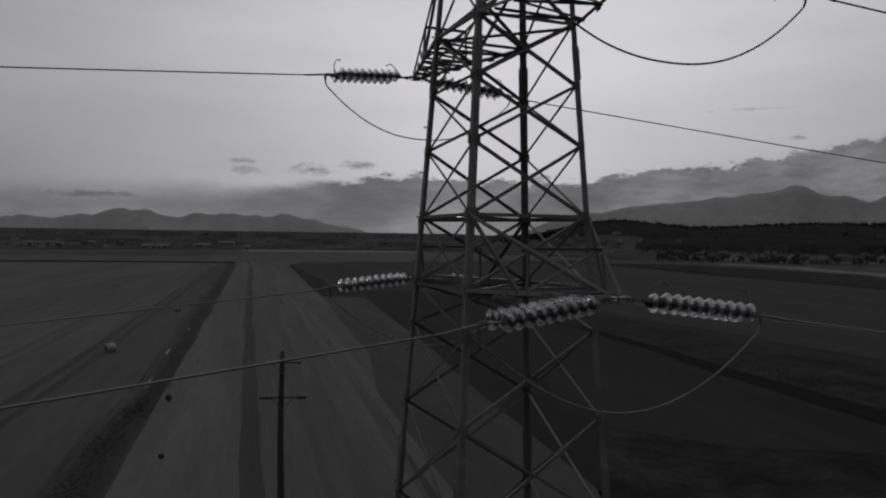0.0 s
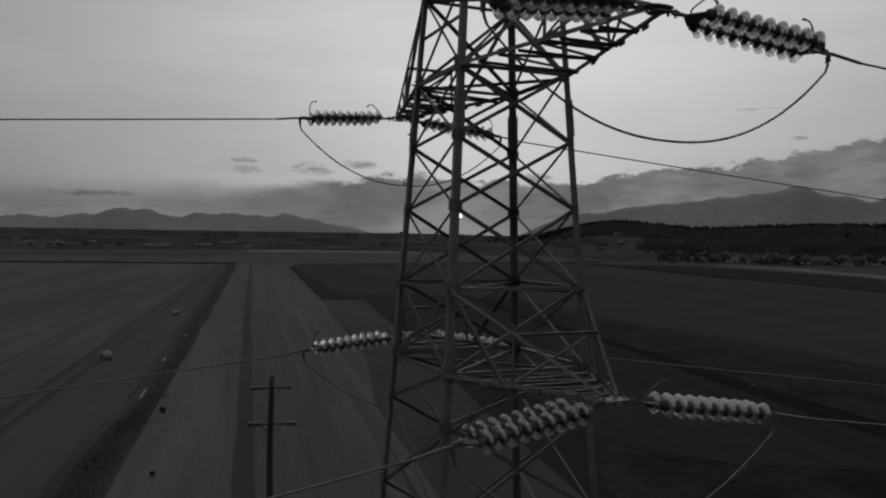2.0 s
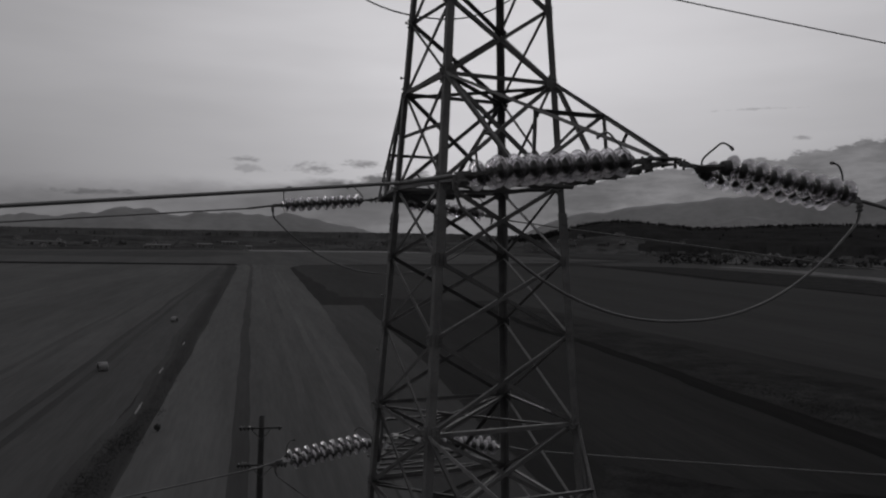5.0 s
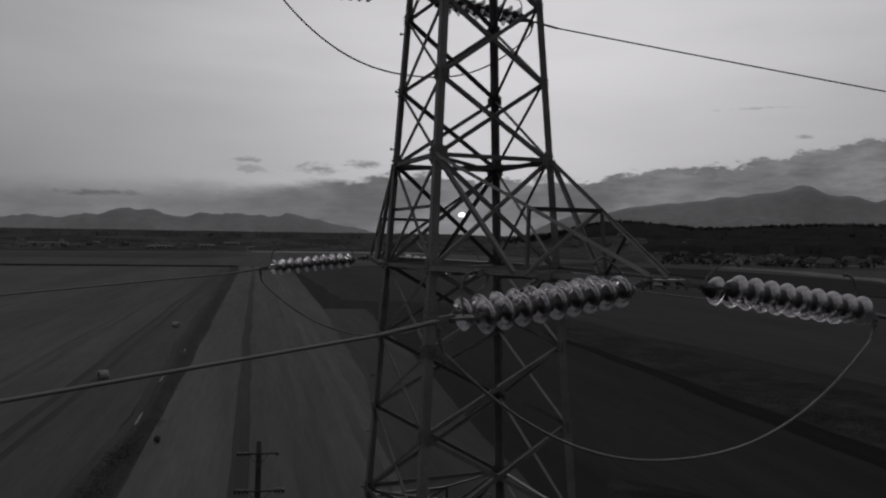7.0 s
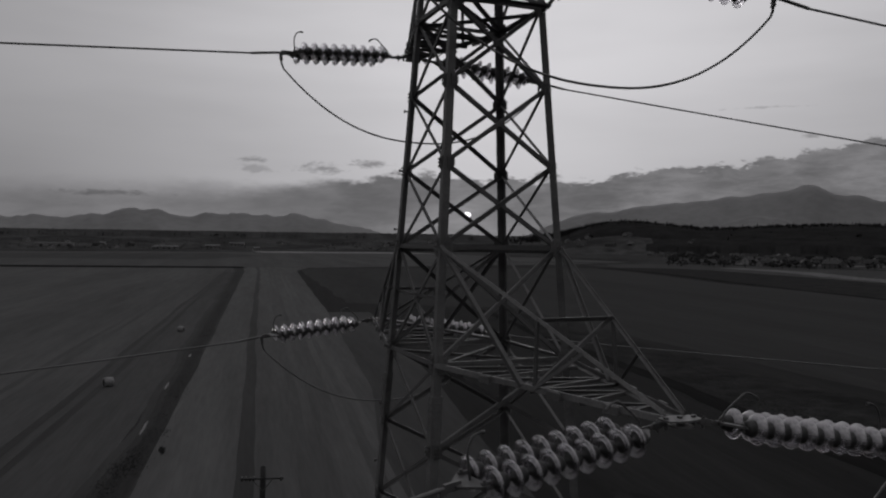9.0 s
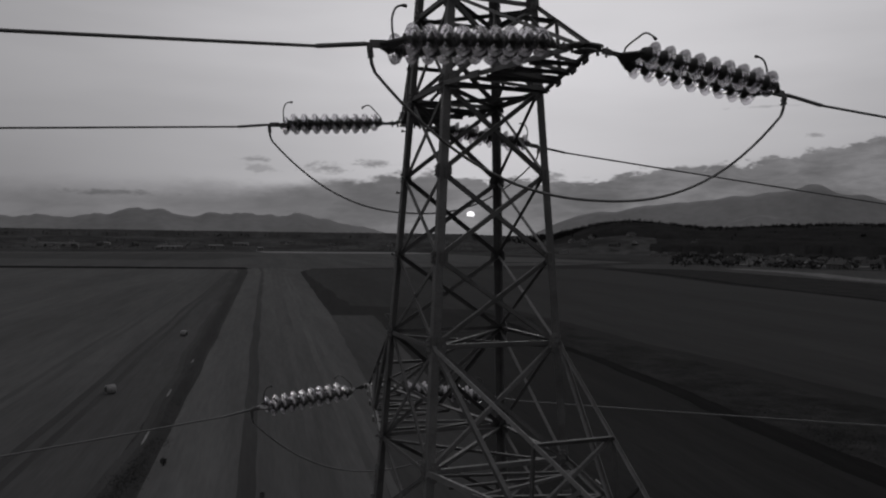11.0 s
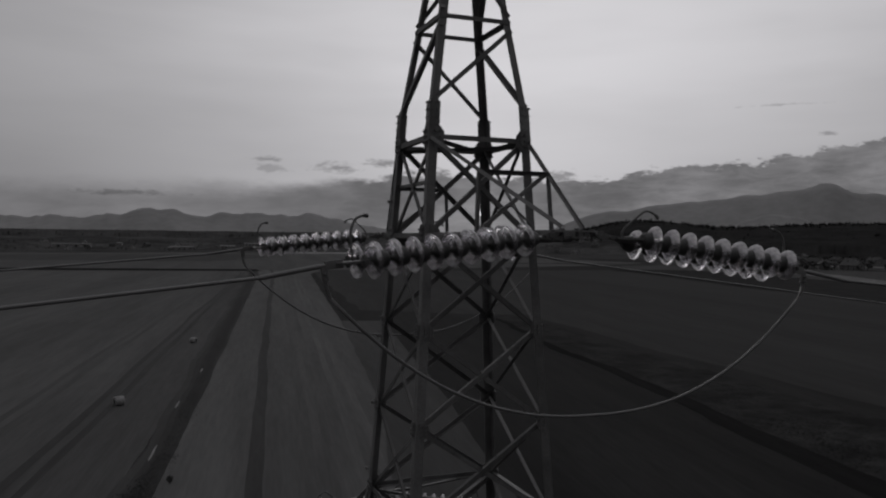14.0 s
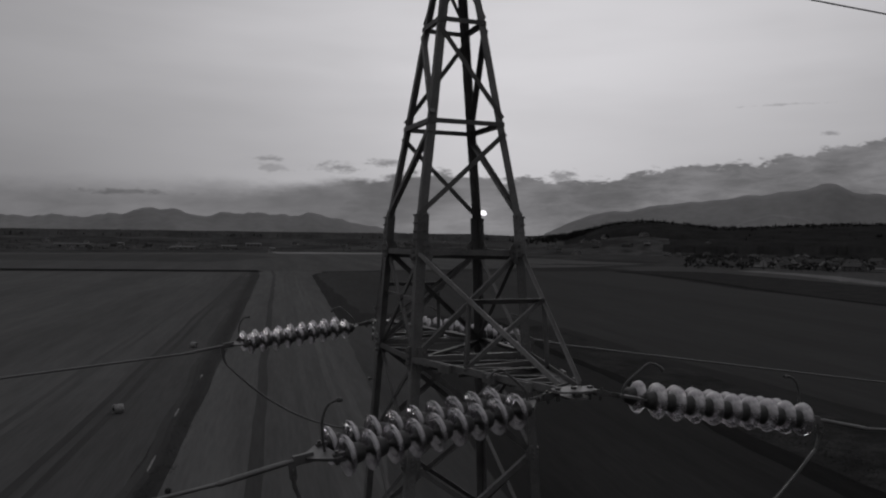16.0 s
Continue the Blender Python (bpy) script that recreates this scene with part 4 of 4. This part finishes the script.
mountain("mountain_range_1", 4500, -30, 22, left_range, HAZED_ROCK, "hazy grey mountain range along the horizon", 0.13, 3)
mountain("mountain_range_2", 4500, 28, 80, right_range, HAZED_ROCK, "hazy grey mountains under low cloud", 0.06, 9)
mountain("mountain_spur", 3700, 37, 80, right_spur, HAZED_SPUR, "darker wooded spur before the mountains", 0.10, 15)

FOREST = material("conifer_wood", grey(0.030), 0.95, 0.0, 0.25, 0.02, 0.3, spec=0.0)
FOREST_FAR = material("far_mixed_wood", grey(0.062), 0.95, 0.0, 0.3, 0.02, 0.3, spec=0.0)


def tree_shape(g, x, y, z, h, w, rnd, conifer):
    """A small far tree: a stem and a ragged crown of tilted leaf clumps."""
    g.box((x, y, z + h * 0.12), (0.2, 0, 0), (0, 0.2, 0), (0, 0, h * 0.14))
    tiers = 4 if conifer else 5
    for k in range(tiers):
        f = k / (tiers - 1)
        zz = z + h * (0.16 + 0.62 * f) if conifer else z + h * (0.30 + 0.48 * rnd.random())
        r = w * (1.0 - 0.72 * f) if conifer else w * (0.45 + 0.25 * rnd.random())
        cx = x + (0 if conifer else rnd.uniform(-0.5, 0.5) * w)
        cy = y + (0 if conifer else rnd.uniform(-0.5, 0.5) * w)
        n = 6
        a0 = rnd.random() * 6.28
        ring = []
        for i in range(n):
            a = a0 + 2 * math.pi * i / n
            q = r * rnd.uniform(0.7, 1.15)
            ring.append((cx + q * math.cos(a), cy + q * math.sin(a), zz + rnd.uniform(-0.04, 0.04) * h))
        top = (cx, cy, zz + (h * 0.27 if conifer else r * 0.8))
        low = (cx, cy, zz - (0.0 if conifer else r * 0.8))
        vs = ring + [top, low]
        g.add(vs, [(i, (i + 1) % n, n) for i in range(n)] + [((i + 1) % n, i, n + 1) for i in range(n)])


def wood(name, mat, count, seed, az0, az1, d0, d1, hmin, hmax, conifer, label, keep=None):
    rnd = random.Random(seed)
    g = Geo()
    made = 0
    while made < count:
        az = rnd.uniform(az0, az1)
        d = math.sqrt(rnd.uniform(d0 * d0, d1 * d1))
        if keep and rnd.random() > keep(az, d):
            continue
        p = P(az, d)
        z = land(p.x, p.y)
        h = rnd.uniform(hmin, hmax)
        tree_shape(g, p.x, p.y, z - 0.3, h, h * (0.22 if conifer else 0.36), rnd, rnd.random() < conifer)
        made += 1
    return tagged(g.make(name, mat, smooth=True), label, "woodland", kind="stuff")


def canopy(name, az0, az1, d0, d1, h0, mat, label, seed):
    """The closed, lumpy roof of a far wood, down to the ground at its edges."""
    n, rows = int((az1 - az0) * 14), 14
    vs, fs = [], []
    for j in range(rows + 1):
        f = j / rows
        for i in range(n + 1):
            az = az0 + (az1 - az0) * i / n
            d = d0 + (d1 - d0) * f + 40 * bumpy(az, 0.6, seed)
            p = P(az, d)
            edge = 0.0 if j in (0, rows) or i in (0, n) else 1.0
            p.z = land(p.x, p.y) - 1 + edge * h0 * min((az - az0) / 4, 1.0) * (0.85 + 0.16 * bumpy(az * 4 + f * 31, 1.7, seed) + 0.07 * bumpy(az * 9 + f * 53, 2.3, seed))
            vs.append(p)
    for j in range(rows):
        for i in range(n):
            a = j * (n + 1) + i
            fs.append((a, a + 1, a + n + 2, a + n + 1))
    return tagged(mesh_object(name, vs, fs, mat, smooth=True), label, "woodland", kind="stuff")


canopy("hill_canopy", 29, 64, 1640, 2050, 13, FOREST, "dark closed forest roof over the hill", 31)
canopy("foot_canopy", 36.5, 66, 1420, 1680, 9, FOREST, "dark closed wood at the hill's foot", 51)
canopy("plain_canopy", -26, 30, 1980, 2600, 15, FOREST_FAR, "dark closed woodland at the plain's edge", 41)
wood("hill_forest", FOREST, 3000, 5, 25.5, 62, 1600, 2000, 8, 19, 0.3, "dark conifer forest covering the low hill",
     lambda az, d: (1.0 if d > 1800 + 60 * bumpy(az, 0.5, 2) else 0.012) * min(max((az - 26.5) / 4, 0.15), 1))
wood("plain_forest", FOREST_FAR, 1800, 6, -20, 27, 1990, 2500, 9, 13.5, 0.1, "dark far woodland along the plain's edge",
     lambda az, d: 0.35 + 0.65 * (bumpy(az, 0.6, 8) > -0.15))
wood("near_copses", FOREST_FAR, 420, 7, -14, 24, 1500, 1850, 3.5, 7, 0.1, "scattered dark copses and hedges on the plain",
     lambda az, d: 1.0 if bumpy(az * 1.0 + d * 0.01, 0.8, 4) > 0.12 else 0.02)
wood("village_trees", material("garden_trees", grey(0.055), 0.95, 0.0, 0.3, 0.02, 0.3, spec=0.0), 560, 8, 38, 58, 740, 1450, 3.5, 9.0, 0.0, "dark garden trees between village houses",
     lambda az, d: 1.0 if bumpy(az + d * 0.013, 0.9, 6) > 0.0 else 0.12)

WALL = material("pale_render_wall", grey(0.21), 0.9, 0.0, 0.15, 0.6, 6.0, per_object=0.65)
ROOF = material("dark_tile_roof", grey(0.034), 0.85, 0.0, 0.25, 0.8, 8.0, per_object=0.4)
PANE = material("dark_window_pane", grey(0.02), 0.2, 0.0, 0.1, 1.0, 5.0)


def house(w, d, h, rise):
    th = empty("house")
    g = Geo()
    g.add([(-w, -d, 0), (w, -d, 0), (w, d, 0), (-w, d, 0), (-w, -d, h), (w, -d, h), (w, d, h), (-w, d, h), (-w, 0, h + rise), (w, 0, h + rise)],
          [(0, 1, 5, 4), (2, 3, 7, 6), (1, 2, 6, 9, 5), (3, 0, 4, 8, 7)])
    wall = g.make("wall", WALL, th)
    g = Geo()
    for s in (-1, 1):
        e, k = 0.6, 1 + 0.6 / d
        eave = Vector((0, s * (d + e), h - rise * 0.6 / d))
        ridge = Vector((0, 0, h + rise + 0.15))
        x = w + 0.5
        t = Vector((0, 0, 0.18))
        vs = [eave + Vector((-x, 0, 0)), eave + Vector((x, 0, 0)), ridge + Vector((x, 0, 0)), ridge + Vector((-x, 0, 0))]
        vs = vs + [v + t for v in vs]
        g.add(vs, [(0, 1, 2, 3), (7, 6, 5, 4), (0, 4, 5, 1), (1, 5, 6, 2), (2, 6, 7, 3), (3, 7, 4, 0)])
    roof = g.make("roof", ROOF, th)
    g = Geo()
    g.box((w * 0.4, d * 0.25, h + rise * 0.9), (0.35, 0, 0), (0, 0.35, 0), (0, 0, 0.9))
    g.make("chimney", WALL, roof)
    floors = 2 if h > 4.5 else 1
    for fl in range(floors):
        z = 1.5 + fl * 2.7
        for s in (-1, 1):
            for x in (-w * 0.6, 0, w * 0.6):
                g = Geo()
                g.box((x, s * (d + 0.02), z), (0.55, 0, 0), (0, 0.06, 0), (0, 0, 0.7))
                g.make("window", PANE, wall)
            g = Geo()
            g.box((s * (w + 0.02), 0, z), (0.06, 0, 0), (0, 0.55, 0), (0, 0, 0.7))
            g.make("window", PANE, wall)
    return tagged(th, "pale rendered village house with a dark gabled roof", "house", "village houses")


def villages():
    rnd = random.Random(21)
    kinds = [house(5.5, 4.2, 5.4, 3.2), house(7.0, 4.8, 3.4, 3.0), house(9.5, 5.0, 4.8, 3.4)]
    spots = []
    for k in range(36):
        spots.append((rnd.choice((42.0, 44.5, 47.5, 49.5, 52.5)) + rnd.gauss(0, 1.3), 780 + 620 * rnd.random()))
    for k in range(16):
        spots.append((rnd.uniform(28.5, 40), rnd.uniform(1420, 1680)))
    for k in range(15):
        spots.append((rnd.uniform(-8, 22), rnd.uniform(1500, 1900)))
    for i, (az, d) in enumerate(spots):
        p = P(az, d)
        m = pose(p.x, p.y, land(p.x, p.y) - 0.3, 0, 0, rnd.uniform(0, 180))
        s = kinds[i % 3]
        if i < 3:
            s.matrix_basis = m
        else:
            copy_thing(s, m)


villages()


def barn(az, dist, w, d, h, turn):
    """A long low farm hall with a shallow pale roof and a row of gates."""
    th = empty("barn")
    g = Geo()
    rise = d * 0.35
    g.add([(-w, -d, 0), (w, -d, 0), (w, d, 0), (-w, d, 0), (-w, -d, h), (w, -d, h), (w, d, h), (-w, d, h), (-w, 0, h + rise), (w, 0, h + rise)],
          [(0, 1, 5, 4), (2, 3, 7, 6), (1, 2, 6, 9, 5), (3, 0, 4, 8, 7)])
    wall = g.make("wall", PALE_WALL, th)
    g = Geo()
    for s in (-1, 1):
        eave, ridge, x, t = Vector((0, s * (d + 0.8), h - 0.25)), Vector((0, 0, h + rise + 0.15)), w + 0.8, Vector((0, 0, 0.2))
        vs = [eave + Vector((-x, 0, 0)), eave + Vector((x, 0, 0)), ridge + Vector((x, 0, 0)), ridge + Vector((-x, 0, 0))]
        vs = vs + [v + t for v in vs]
        g.add(vs, [(0, 1, 2, 3), (7, 6, 5, 4), (0, 4, 5, 1), (1, 5, 6, 2), (2, 6, 7, 3), (3, 7, 4, 0)])
    g.make("roof", PALE_ROOF, th, "pale sheet-metal roof")
    for k in range(4):
        g = Geo()
        g.box(((k - 1.5) * w * 0.45, -d - 0.03, h * 0.4), (w * 0.07, 0, 0), (0, 0.06, 0), (0, 0, h * 0.35))
        g.make("gate", ROOF, wall)
    p = P(az, dist)
    th.matrix_basis = pose(p.x, p.y, land(p.x, p.y) - 0.2, 0, 0, turn)
    return tagged(th, "long pale farm hall with a shallow metal roof", "barn", "farm halls")


PALE_WALL = material("pale_hall_wall", grey(0.22), 0.9, 0.0, 0.2, 0.6, 6.0, per_object=0.4)
PALE_ROOF = material("pale_hall_roof", grey(0.11), 0.8, 0.0, 0.25, 0.8, 8.0, per_object=0.3)
barn(-5.0, 1640, 34, 7, 5.0, 4)
barn(-2.2, 1700, 10, 5, 4.0, -10)
barn(1.2, 1480, 4, 4, 5.0, 0)
barn(2.0, 1560, 22, 6, 4.5, -3)
barn(5.1, 1600, 14, 6, 5.5, -6)
barn(6.8, 1700, 16, 6, 5.0, -12)
barn(8.1, 1450, 5, 4, 6.0, 10)
